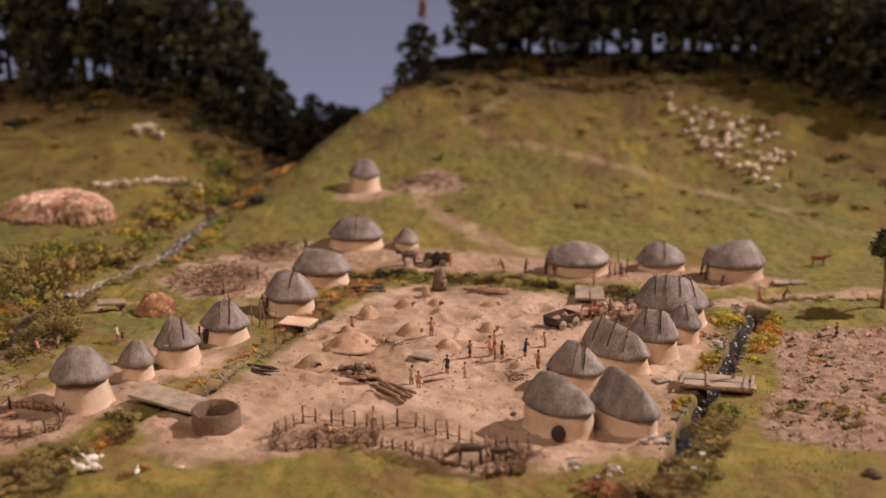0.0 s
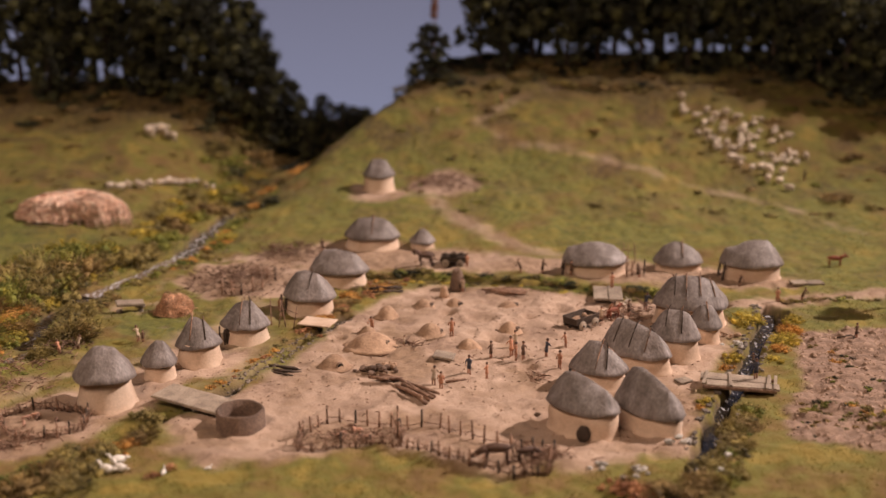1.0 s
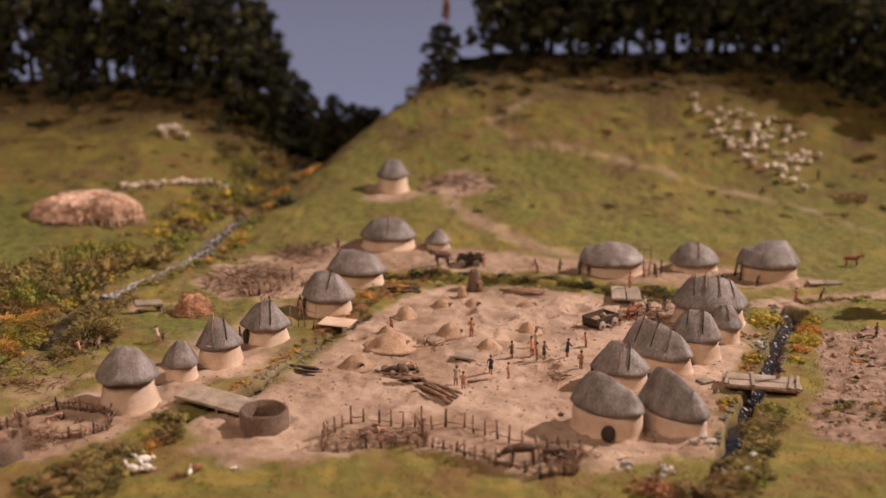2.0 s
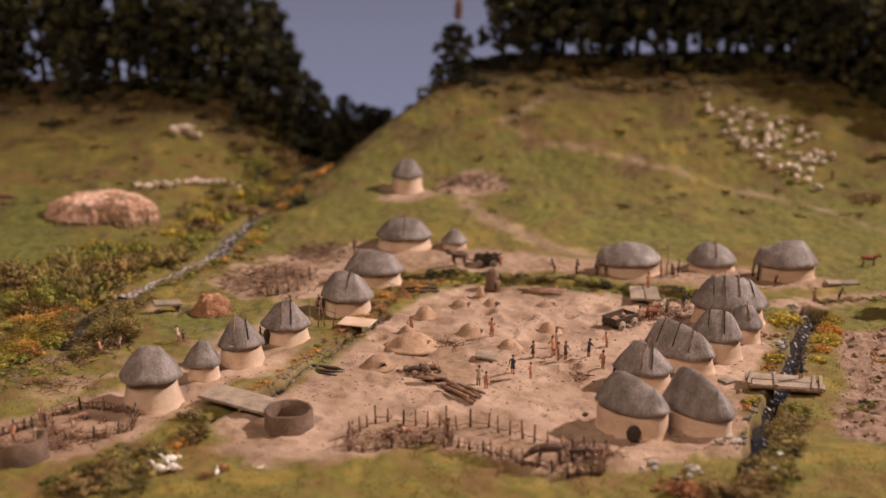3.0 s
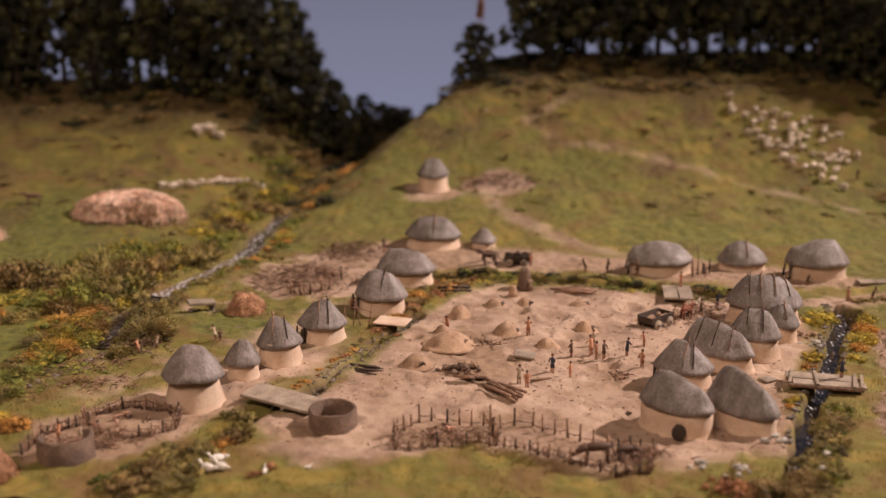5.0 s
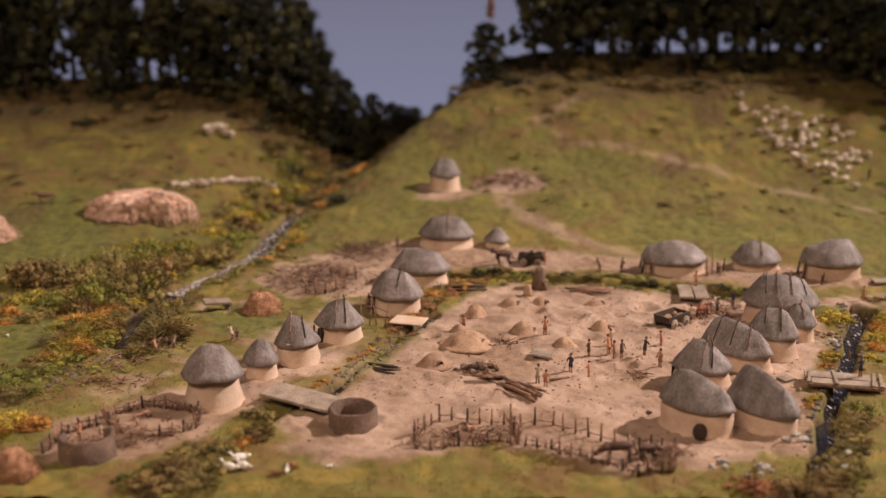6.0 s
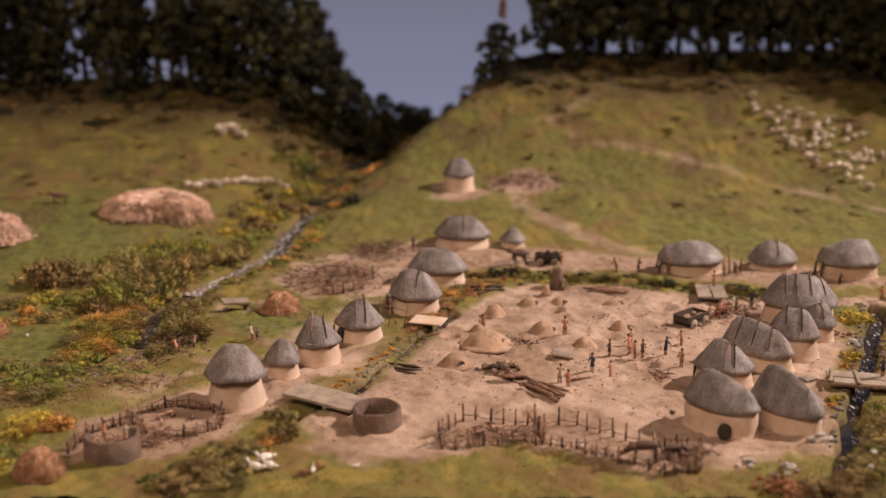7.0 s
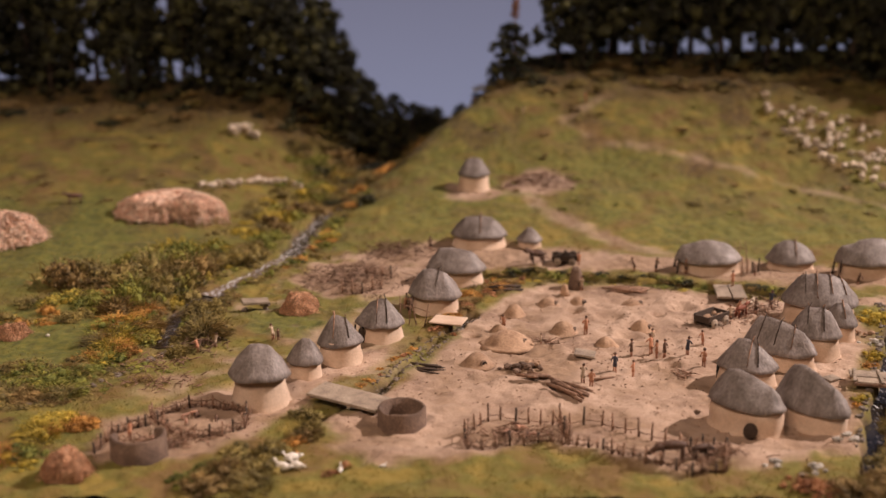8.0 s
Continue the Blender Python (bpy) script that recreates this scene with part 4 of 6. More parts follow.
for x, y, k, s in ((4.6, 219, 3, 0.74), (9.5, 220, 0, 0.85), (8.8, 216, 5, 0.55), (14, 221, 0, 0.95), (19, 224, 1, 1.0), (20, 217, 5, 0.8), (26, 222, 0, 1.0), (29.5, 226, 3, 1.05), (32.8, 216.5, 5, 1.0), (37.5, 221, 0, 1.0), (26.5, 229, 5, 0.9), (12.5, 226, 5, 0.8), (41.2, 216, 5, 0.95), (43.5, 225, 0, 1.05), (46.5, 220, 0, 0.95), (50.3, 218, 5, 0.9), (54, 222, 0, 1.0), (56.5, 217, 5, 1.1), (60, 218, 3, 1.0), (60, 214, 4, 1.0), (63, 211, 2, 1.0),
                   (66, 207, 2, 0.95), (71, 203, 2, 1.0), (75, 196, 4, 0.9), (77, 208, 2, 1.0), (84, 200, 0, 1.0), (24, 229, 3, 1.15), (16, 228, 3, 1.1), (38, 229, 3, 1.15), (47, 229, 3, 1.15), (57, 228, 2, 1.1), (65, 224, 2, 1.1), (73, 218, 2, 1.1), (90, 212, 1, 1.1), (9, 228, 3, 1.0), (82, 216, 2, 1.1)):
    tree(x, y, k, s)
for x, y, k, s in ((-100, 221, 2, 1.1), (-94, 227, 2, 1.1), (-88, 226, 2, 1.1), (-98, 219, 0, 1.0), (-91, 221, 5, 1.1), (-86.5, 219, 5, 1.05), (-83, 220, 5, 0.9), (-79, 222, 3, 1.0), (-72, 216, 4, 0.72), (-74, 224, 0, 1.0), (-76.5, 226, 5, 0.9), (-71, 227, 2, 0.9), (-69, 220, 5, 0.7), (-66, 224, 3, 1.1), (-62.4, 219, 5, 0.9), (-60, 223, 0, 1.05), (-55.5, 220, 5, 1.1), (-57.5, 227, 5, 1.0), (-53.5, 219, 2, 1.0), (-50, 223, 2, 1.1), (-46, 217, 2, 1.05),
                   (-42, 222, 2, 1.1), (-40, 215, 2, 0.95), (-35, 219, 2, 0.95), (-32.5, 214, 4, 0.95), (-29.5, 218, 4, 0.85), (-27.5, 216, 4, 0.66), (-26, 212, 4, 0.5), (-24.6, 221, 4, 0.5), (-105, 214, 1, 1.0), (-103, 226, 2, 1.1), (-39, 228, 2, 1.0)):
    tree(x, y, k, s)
for x, y, w, h in ((-22, 238, 0.62, 0.4), (-17.5, 238, 0.6, 0.36), (-12.5, 236, 0.55, 0.36), (-25.5, 236, 0.62, 0.46), (-20, 242, 0.6, 0.34)):
    tree(x, y, 4, 1.0, "small bushy dark tree in the ravine").scale = (w, w, h)
bush(-14.0, 226.5, 2.6, "yellow")
bush(-11.5, 222.0, 1.8, "ochre")
tree(-4.0, 213, 4, 0.6, "slim dark tree at the end of the wood").scale = (0.9, 0.9, 0.6)
tree(-7.4, 212, 4, 0.3, "small dark shrub tree at the end of the wood")


def spire():
    s = Shape()
    leaf_cloud(s, [(0, 0, z, 0.75 - z * 0.06, 1.3) for z in (0.5, 1.5, 2.5, 3.6, 4.8)], 500, 0.2, 5)
    s.tube([(0, 0, -11), (0, 0, 5)], [0.18, 0.06], 6)
    ob = thing("bare_tree", -3.6, 213.4, at(-3.6, 213.4) + 10.5, 0, None, "thin rusty brown tree top", "tree")
    part("crown", s, LEAVES["rust"], ob, "", False)


spire()


def lone_tree():
    ob = thing("tree", 49.6, 130.7, at(49.6, 130.7), 0, None, "small dark round-crowned tree on the meadow", "tree")
    part("trunk", Shape().tube([(0, 0, -0.2), (0.1, 0, 2.5), (-0.1, 0, 6)], [0.28, 0.2, 0.15], 7), TWIG, ob)
    r = random.Random(3)
    cents = [(r.uniform(-1.4, 1.4), r.uniform(-1.4, 1.4), 7.2 + r.uniform(-1.4, 1.4), r.uniform(0.8, 1.3), 1.0) for _ in range(10)]
    s = Shape()
    for c in cents:
        s.blob(c[:3], (c[3] * 0.8,) * 3, 0.4, 6, 8, c[0])
    leaf_cloud(s, cents, 1500, 0.16, 9)
    part("crown", s, LEAVES["dark"], ob, "", False)


lone_tree()


# ---- yard things: kilns, pens, timber, slabs ----
def kiln(x, y, w, h, hole=None, tall=False, seed=0):
    ob = thing("kiln", x, y, at(x, y) - 0.06, 0, None, "tall clay kiln with a dark stoke hole" if tall else ("low domed clay kiln with a dark mouth" if hole is not None else "low dome of tan clay in the yard"), "kiln", "kilns of the yard")
    rings = []
    prof = [(-0.06, 1.45), (0.04, 1.2), (0.22, 1.0), (0.48, 0.84), (0.72, 0.62), (0.9, 0.36), (0.98, 0.16), (1.0, 0.04)] if not tall else [(0, 1.1), (0.3, 0.95), (0.7, 0.75), (0.92, 0.62), (1.0, 0.4), (1.0, 0.1)]
    for t, k in prof:
        ring = []
        for i in range(20):
            a = 2 * math.pi * i / 20
            d = 1 + 0.12 * noise.noise(Vector((math.cos(a), math.sin(a), t + seed * 2.1)) * 1.4)
            ring.append((w / 2 * k * d * math.cos(a), w / 2 * 0.9 * k * d * math.sin(a), h * t * (1 + 0.08 * noise.noise(Vector((a, t, seed))))))
        rings.append(ring)
    part("dome", Shape().loft(rings), CLAYDARK if tall and hole is not None else MOUND, ob)
    if hole is not None:
        a = radians(hole)
        px, py = w / 2 * 0.84 * math.cos(a), w / 2 * 0.78 * math.sin(a)
        r = 0.28
        collar, mouth = Shape(), Shape()
        m = Matrix.Translation((px, py, h * 0.3)) @ Matrix.Rotation(a, 4, "Z") @ Matrix.Rotation(math.pi / 2, 4, "Y")
        collar.loft([[(r * k * math.cos(t * math.pi / 6), r * k * math.sin(t * math.pi / 6), z) for t in range(12)] for z, k in ((-0.5, 1.3), (0.1, 1.3), (0.14, 1.0), (0.0, 1.0))], False, m)
        # solid black plug in place of the shade inside a hollow mouth
        mouth.loft([[(r * k * math.cos(t * math.pi / 6), r * k * math.sin(t * math.pi / 6), z) for t in range(12)] for z, k in ((-0.3, 1.0), (0.08, 1.0))], True, m)
        part("collar", collar, CLAYDARK, ob)
        part("mouth", mouth, HOLLOW_BLACK, ob, "black plug painted as the shaded mouth")


for i, (x, y, w, h, hole, tall) in enumerate(((-12.8, 112.6, 2.8, 1.5, -60, False), (-9.5, 118.6, 4.5, 1.6, -25, False), (-3.4, 121.9, 2.8, 1.5, -15, False), (0.5, 117.8, 2.3, 1.3, None, False), (5.0, 123, 2.2, 1.3, -20, False),
                                              (-8.3, 128, 2.2, 1.5, None, False), (-4.3, 131.2, 2.3, 1.1, -20, False), (-0.8, 131.8, 2.0, 1.1, -40, False), (5.4, 131.7, 2.2, 0.8, 0, False), (-0.4, 138, 1.9, 2.7, -60, True), (-2.0, 135.3, 1.1, 1.3, None, True), (-10.2, 122.8, 1.8, 0.9, None, False))):
    kiln(x, y, w * 0.98, h * (1.0 if tall else 0.84), hole, tall, i)


def ring_wall(x, y, r, h, gap, span, label):
    """A round roofless clay wall, open on one side."""
    ob = thing("round_pen", x, y, at(x, y) - 0.1, 0, None, label, "wall")
    n = 40
    rows = []
    for k, z in ((1.05, 0), (1.0, 0.2), (0.985, h * 0.95), (0.93, h), (0.84, h * 0.97), (0.82, 0.2), (0.84, 0)):
        row = []
        for i in range(n + 1):
            a = radians(gap + span / 2 + (360 - span) * i / n)
            a %= 2 * math.pi
            q = 1 + 0.02 * noise.noise(Vector((math.cos(a) * 2, math.sin(a) * 2, z)))
            drop = 1 - 0.12 * (span > 5) * max(0, 1 - min(i, n - i) / 5)
            row.append((r * k * q * math.cos(a), r * k * q * math.sin(a), z * drop + 0.14 * noise.noise(Vector((math.cos(a) * 2, math.sin(a) * 2, z + x)))))
        rows.append(row)
    s = Shape()
    m = n + 1
    verts = [p for row in rows for p in row]
    faces = [(a * m + i, a * m + i + 1, (a + 1) * m + i + 1, (a + 1) * m + i) for a in range(len(rows) - 1) for i in range(n)]
    if span:
        faces += [tuple(a * m for a in range(len(rows))), tuple(a * m + n for a in range(len(rows) - 1, -1, -1))]
    s.add(verts, faces)
    part("wall", s, CLAYDARK, ob)
    s = Shape().loft([[(r * 0.84 * k * math.cos(a * math.pi / 12), r * 0.84 * k * math.sin(a * math.pi / 12), z) for a in range(24)] for k, z in ((1, 0.0), (0.9, 0.22))])
    part("floor", s, CLAYDARK if r < 2.4 else MOUND, ob, "trodden earth floor")
    return ob


ring_wall(-19.8, 98.3, 2.15, 2.0, 95, 0, "round roofless brown clay enclosure in the yard")
ring_wall(-41.2, 91.9, 2.3, 2.2, 110, 100, "broken round clay enclosure beside the fenced pen")


def stick_fence(line, gap, height, label, rails=2, twiggy=True, seed=0):
    r = random.Random(seed)
    x0, y0 = line[0]
    ob = thing("stick_fence", x0, y0, 0, 0, None, label, "fence", "fences of the pens")
    posts = []
    for (ax, ay), (bx, by) in zip(line, line[1:]):
        l = math.hypot(bx - ax, by - ay)
        k = max(1, round(l / gap))
        posts += [(ax + (bx - ax) * i / k + r.uniform(-.12, .12), ay + (by - ay) * i / k + r.uniform(-.12, .12)) for i in range(k)]
    posts.append(line[-1])
    tops = []
    for x, y in posts:
        z = at(x, y)
        h = height * r.uniform(0.75, 1.25)
        p = Vector((x - x0 + r.uniform(-.12, .12), y - y0 + r.uniform(-.12, .12), z + h))
        part("post", Shape().tube([(x - x0, y - y0, z - 0.3), p], [0.11, 0.09], 6), DARKWOOD if r.random() < 0.3 else TWIG, ob)
        tops.append((Vector((x - x0, y - y0, z)), p))
    for k in range(rails):
        f = 0.3 + 0.4 * k / max(1, rails - 1)
        for (a0, a1), (b0, b1) in zip(tops, tops[1:]):
            p, q = a0.lerp(a1, f + r.uniform(-.12, .12)), b0.lerp(b1, f + r.uniform(-.12, .12))
            mid = (p + q) / 2 + Vector((r.uniform(-.1, .1), r.uniform(-.1, .1), -0.08))
            part("rail", Shape().tube([p, mid, q], 0.045, 5), TWIG, ob)
    if twiggy:
        for (a0, a1), (b0, b1) in zip(tops, tops[1:]):
            s = Shape()
            for _ in range(11):
                p = a0.lerp(b0, r.random()) + Vector((r.uniform(-.2, .2), r.uniform(-.2, .2), 0.02))
                q = p + Vector((r.uniform(-.6, .6), r.uniform(-.3, .3), r.uniform(0.3, 0.9) * height))
                s.tube([p, (p + q) / 2 + Vector((r.uniform(-.1, .1), 0, 0)), q], 0.03, 4)
            tagged(part("brushwood", s, TWIG, ob), kind="stuff")
    return ob


stick_fence([(-14.2, 96), (-12.3, 98.5), (-9.9, 99.1), (-6.6, 98), (-2.5, 97.9), (-0.5, 96.2), (1.4, 94.5), (3.6, 93.6)], 1.25, 1.35, "dark stick fence at the back of the animal pen", 1, False, 1)
stick_fence([(-14.2, 96), (-14.2, 92.4), (-10.6, 93.5), (-7.2, 94), (-3.1, 92), (-0.1, 89.3), (3.4, 87.7), (6.2, 88.6), (6.9, 91.4), (5.3, 92.9), (3.6, 93.6)], 1.15, 1.15, "low brushwood fence round the animal pen", 2, True, 2)
stick_fence([(-6, 98), (-5.7, 93.8)], 0.9, 1.6, "short stick fence dividing the pen", 2, True, 3)
stick_fence([(-41.9, 99.8), (-39.4, 95.9), (-37.3, 95.3), (-35.1, 95.7), (-33.4, 97.4), (-33.6, 100.3), (-36, 101.9), (-39, 101.7), (-41.9, 99.8)], 1.0, 1.1, "round stick fence of the small pen", 2, True, 4)
stick_fence([(-42, 97.5), (-44.5, 95.5), (-45, 92.5)], 0.9, 1.1, "broken stick fence beside the clay enclosure", 2, True, 5)
stick_fence([(-28, 135.5), (-25.5, 135.2), (-23.5, 137.5)], 1.3, 1.7, "broken dark stick fence at the brushwood yard", 1, True, 6)
stick_fence([(-25.5, 143), (-22.5, 141.5)], 1.2, 1.6, "short dark stick fence in the brushwood yard", 1, True, 7)
stick_fence([(20.4, 142.2), (22.6, 143.6)], 0.8, 1.9, "tall dark stakes between two huts", 1, False, 8)


def brush_heap(x, y, w, d, h, count, label, mat=None, seed=0):
    r = random.Random(seed)
    ob = thing("brushwood_heap", x, y, at(x, y), 0, None, label, "brushwood")
    s = Shape()
    for _ in range(count):
        u, v = r.gauss(0, 0.3), r.gauss(0, 0.3)
        p = Vector((u * w, v * d, at(x + u * w, y + v * d) - at(x, y) + r.uniform(0, h * max(0.1, 1 - u * u * 3 - v * v * 3))))
        a, l, up = r.uniform(0, 6.3), r.uniform(0.5, 1.6), r.uniform(-0.15, 0.5)
        q = p + Vector((math.cos(a) * l, math.sin(a) * l, up))
        s.tube([p, (p + q) / 2 + Vector((r.uniform(-.15, .15), r.uniform(-.15, .15), 0.06)), q], [0.05, 0.045, 0.02], 4)
    tagged(part("brushwood", s, mat or TWIG, ob), kind="stuff")
    return ob


brush_heap(-27.5, 141, 11, 10, 1.5, 420, "tangle of dry brown brushwood in the back yard", None, 1)
brush_heap(-22, 152, 8, 5, 1.4, 240, "heap of dry brown brushwood beside the huts", None, 2)
brush_heap(-1.5, 178, 10, 5, 0.9, 260, "wide low heap of dry brushwood on the slope", None, 3)
brush_heap(-41.5, 118, 6, 5, 0.7, 90, "dry twigs and reeds on the bank", None, 4)
brush_heap(5.7, 91, 4, 3, 0.6, 90, "brushwood against the pen fence", None, 5)
brush_heap(6.7, 109.4, 1.6, 1.2, 0.3, 24, "little heap of kindling on the yard", None, 6)
brush_heap(17.5, 126.8, 4.5, 3.0, 1.8, 90, "heap of sticks beside the cart", None, 7)
brush_heap(-38.5, 95, 5, 3, 0.3, 60, "scattered twigs in the pen", None, 8)
brush_heap(-10, 96, 6, 2.5, 0.4, 90, "brushwood litter in the animal pen", None, 9)
brush_heap(-5.5, 118.8, 2.0, 1.2, 0.3, 36, "firewood beside the kiln", None, 10)


def drying_rack(x, y, turn, seed):
    r = random.Random(seed)
    ob = thing("drying_rack", x, y, at(x, y), turn, None, "rack of thin leaning poles between two huts", "rack")
    tops = []
    for i in range(4):
        a = Vector((i * 0.9 - 1.4, 0.0, -0.1))
        b = a + Vector((r.uniform(-.8, .8), r.uniform(0.2, 0.9), r.uniform(2.2, 3.3)))
        part("pole", Shape().tube([a, (a + b) / 2 + Vector((r.uniform(-.1, .1), 0, 0)), b], [0.07, 0.06, 0.045], 5), TWIG, ob)
        tops.append(a.lerp(b, 0.7))
    for p, q in zip(tops, tops[1:]):
        part("crosspiece", Shape().tube([p + (p - q) * 0.15, q + (q - p) * 0.15], 0.045, 5), TWIG, ob)


drying_rack(-19.4, 124.2, -25, 1)
drying_rack(20.9, 147.6, 10, 2)
brush_heap(-44.5, 112.5, 6, 4, 0.5, 80, "dry reeds and twigs on the mossy bank", None, 14)
brush_heap(-43.0, 107.5, 6, 3, 0.4, 60, "dry reeds and twigs on the mossy bank", None, 15)
brush_heap(-41.5, 93.5, 4, 2.5, 0.9, 60, "dry sticks behind the broken enclosure", None, 16)
brush_heap(-10.5, 137.5, 5, 3, 0.4, 50, "dry sticks at the edge of the yard", None, 17)
brush_heap(20.5, 129.5, 3.5, 1.8, 1.2, 40, "stacked sticks behind the cart", None, 18)


def log_pile(x, y, turn, logs, label, mat=None, seed=0):
    r = random.Random(seed)
    ob = thing("log_pile", x, y, at(x, y), turn, None, label, "logs", "log piles of the yard")
    for i, (dx, dy, dz, l, rad, a) in enumerate(logs):
        c, s_ = math.cos(radians(a)) * l / 2, math.sin(radians(a)) * l / 2
        bow = r.uniform(-0.08, 0.08)
        sh = Shape().tube([(dx - c, dy - s_, dz + rad), (dx + bow, dy - bow, dz + rad * 1.05), (dx + c, dy + s_, dz + rad)], [rad, rad * 0.95, rad * 0.8], 8)
        part("log", sh, mat or TWIG, ob)


def logs(n, l, spread, seed, rad=0.2):
    r = random.Random(seed)
    return [(r.uniform(-.5, .5), (r.random() - .5) * spread, rad * 1.6 * (i % 3 == 2) + rad * 1.6 * (i % 5 == 4), l * r.uniform(0.7, 1.1), rad * r.uniform(0.75, 1.1), r.uniform(-16, 16)) for i in range(n)]


log_pile(-4.6, 105.2, -48, logs(9, 4.6, 1.8, 1), "pile of long brown logs on the yard", None, 1)
log_pile(-7.6, 108.2, -15, logs(6, 2.3, 1.4, 2), "short stack of brown logs", None, 2)
log_pile(-17.8, 111.5, -20, logs(12, 2.9, 2.0, 3, 0.13), "heap of thin dark branches beside the ditch", DARKWOOD, 3)
log_pile(-0.9, 108.2, 20, [(0, 0, 0, 2.0, 0.14, 0)], "single log on the yard", None, 4)
log_pile(5.2, 136.0, -10, logs(8, 4.6, 1.8, 5, 0.15), "scattered logs at the back of the yard", None, 5)
log_pile(-8.8, 136.4, 15, logs(7, 3.4, 1.8, 6, 0.14), "dark logs beside the tall kiln", DARKWOOD, 6)


def slab(x, y, turn, sx, sy, th, z, tilt, planks, label, name="footbridge", mat=None, seed=0):
    r = random.Random(seed)
    ob = thing(name, x, y, z, turn, None, label, "bridge" if name == "footbridge" else "slab")
    ob.rotation_euler.y = radians(tilt)
    for i in range(planks):
        w = sx / planks
        q = Matrix.Translation((-sx / 2 + w * (i + 0.5), r.uniform(-.1, .1), r.uniform(-.04, .04))) @ Matrix.Rotation(r.uniform(-.02, .02), 4, "Z")
        part("plank", Shape().box(w * 0.95, sy * r.uniform(0.93, 1.03), th, q, 0.2), mat or PLANK, ob, "", False)
    return ob


slab(-24.6, 102.4, -27, 7.6, 3.4, 0.3, 0.62, 3, 1, "flat grey plank bridge over the ditch", seed=1)
def board_bridge(x, y, turn, length, width, z):
    ob = thing("footbridge", x, y, z, turn, None, "grey footbridge of long weathered boards over the stream", "bridge")
    r = random.Random(8)
    for i, (dy, w, dx, l) in enumerate(((0.75, 1.6, -0.35, 0.9), (-0.75, 1.3, 0.3, 0.92))):
        part("plank", Shape().box(length * l, w, 0.24, Matrix.Translation((dx, dy, 0.22 - 0.06 * i)) @ Matrix.Rotation(r.uniform(-.02, .02), 4, "Z"), 0.15), PLANK, ob, "", False)
    for dx in (-0.44, -0.12, 0.36, 0.45):
        part("batten", Shape().box(0.3, width, 0.14, Matrix.Translation((dx * length, 0, 0.46)) @ Matrix.Rotation(r.uniform(-.1, .1), 4, "Z"), 0.2), PLANK, ob, "", False)
    for dy in (-1.45, 1.3):
        part("beam", Shape().box(length * 0.93, 0.3, 0.3, Matrix.Translation((0, dy, 0)), 0.2), TWIG, ob, "brown edge beam", False)


board_bridge(25.7, 106.6, -13, 7.2, 3.4, 0.4)
slab(16.9, 134, -6, 3.4, 5.0, 0.3, 0.55, 0, 2, "grey plank bridge over the back ditch", seed=4)
slab(-15.6, 124, -18, 3.8, 2.6, 0.14, 0.55, 0, 1, "pale tan board laid over the ditch", seed=5, mat=WALL)
slab(-37.2, 129.6, 20, 3.2, 1.8, 0.35, 0.75, 4, 1, "flat grey stone slab on two stones", "stone_table", PLANK, 6)
slab(-2.0, 114.6, -12, 2.2, 1.9, 0.28, 0.25, 6, 1, "tilted grey slab on the yard", "stone_slab", PLANK, 7)
slab(41.5, 139.5, 5, 4.0, 1.5, 0.3, 0.1, 0, 2, "flat planks lying on the ground", "plank_stack", PLANK, 8)
slab(20.8, 108.5, 30, 1.5, 1.1, 0.2, 0.02, 0, 1, "small flat tan slab", "stone_slab", PLANK, 9)


def rubble(x, y, w, n, label, mat, size=0.35, seed=0):
    r = random.Random(seed)
    ob = thing("stone_heap", x, y, at(x, y), 0, None, label, "stones")
    for i in range(n):
        s = size * r.uniform(0.6, 1.3)
        dx, dy = r.gauss(0, w / 3), r.gauss(0, w / 5)
        dz = max(0, 0.5 - math.hypot(dx, dy) / w) * r.random() * 1.2
        part("stone", Shape().blob((dx, dy, dz + s * 0.45), (s, s * 0.8, s * 0.6), 0.5, 5, 7, i * 1.7 + seed, 1.0), mat, ob, "", False)


rubble(-38.3, 129.2, 0.2, 2, "stones under the flat slab", DARKSTONE, 0.5, 21)
rubble(-36.2, 130, 0.2, 2, "stones under the flat slab", DARKSTONE, 0.5, 22)
rubble(-57.6, 120.2, 0.2, 1, "single white stone on the green meadow", WHITE, 0.18, 23)
rubble(-8.6, 111.4, 2.8, 16, "heap of brown stones on the yard", CLAYDARK, 0.38, 1)
rubble(-7.2, 112.0, 1.6, 5, "few tan stones on the yard", MOUND, 0.4, 2)
rubble(17.6, 94, 1.6, 6, "pale stones at the stream bank", STONE, 0.34, 3)
rubble(10.3, 90.0, 1.6, 7, "pale stones at the edge of the yard", STONE, 0.26, 4)
rubble(13.2, 88.6, 2.4, 9, "pale and rusty stones in the grass", STONE, 0.28, 5)
rubble(19.8, 88.7, 0.6, 2, "pale stone beside the stream", STONE, 0.4, 6)
rubble(21.2, 91.4, 0.5, 2, "pale stone on the bank", STONE, 0.4, 7)
rubble(23.2, 108.9, 1.2, 5, "tan stones beside the footbridge", MOUND, 0.25, 8)
rubble(6.2, 99.6, 0.3, 1, "single dark brown stone", CLAYDARK, 0.35, 9)
rubble(34, 88, 1.0, 3, "flat grey stone in the grass", CLAYDARK, 0.45, 10)
rubble(27.5, 121.5, 3.2, 9, "tan stones on the stream bank", MOUND, 0.3, 11)
rubble(28, 118.2, 2.2, 7, "grey stones along the water", STONE, 0.3, 13)


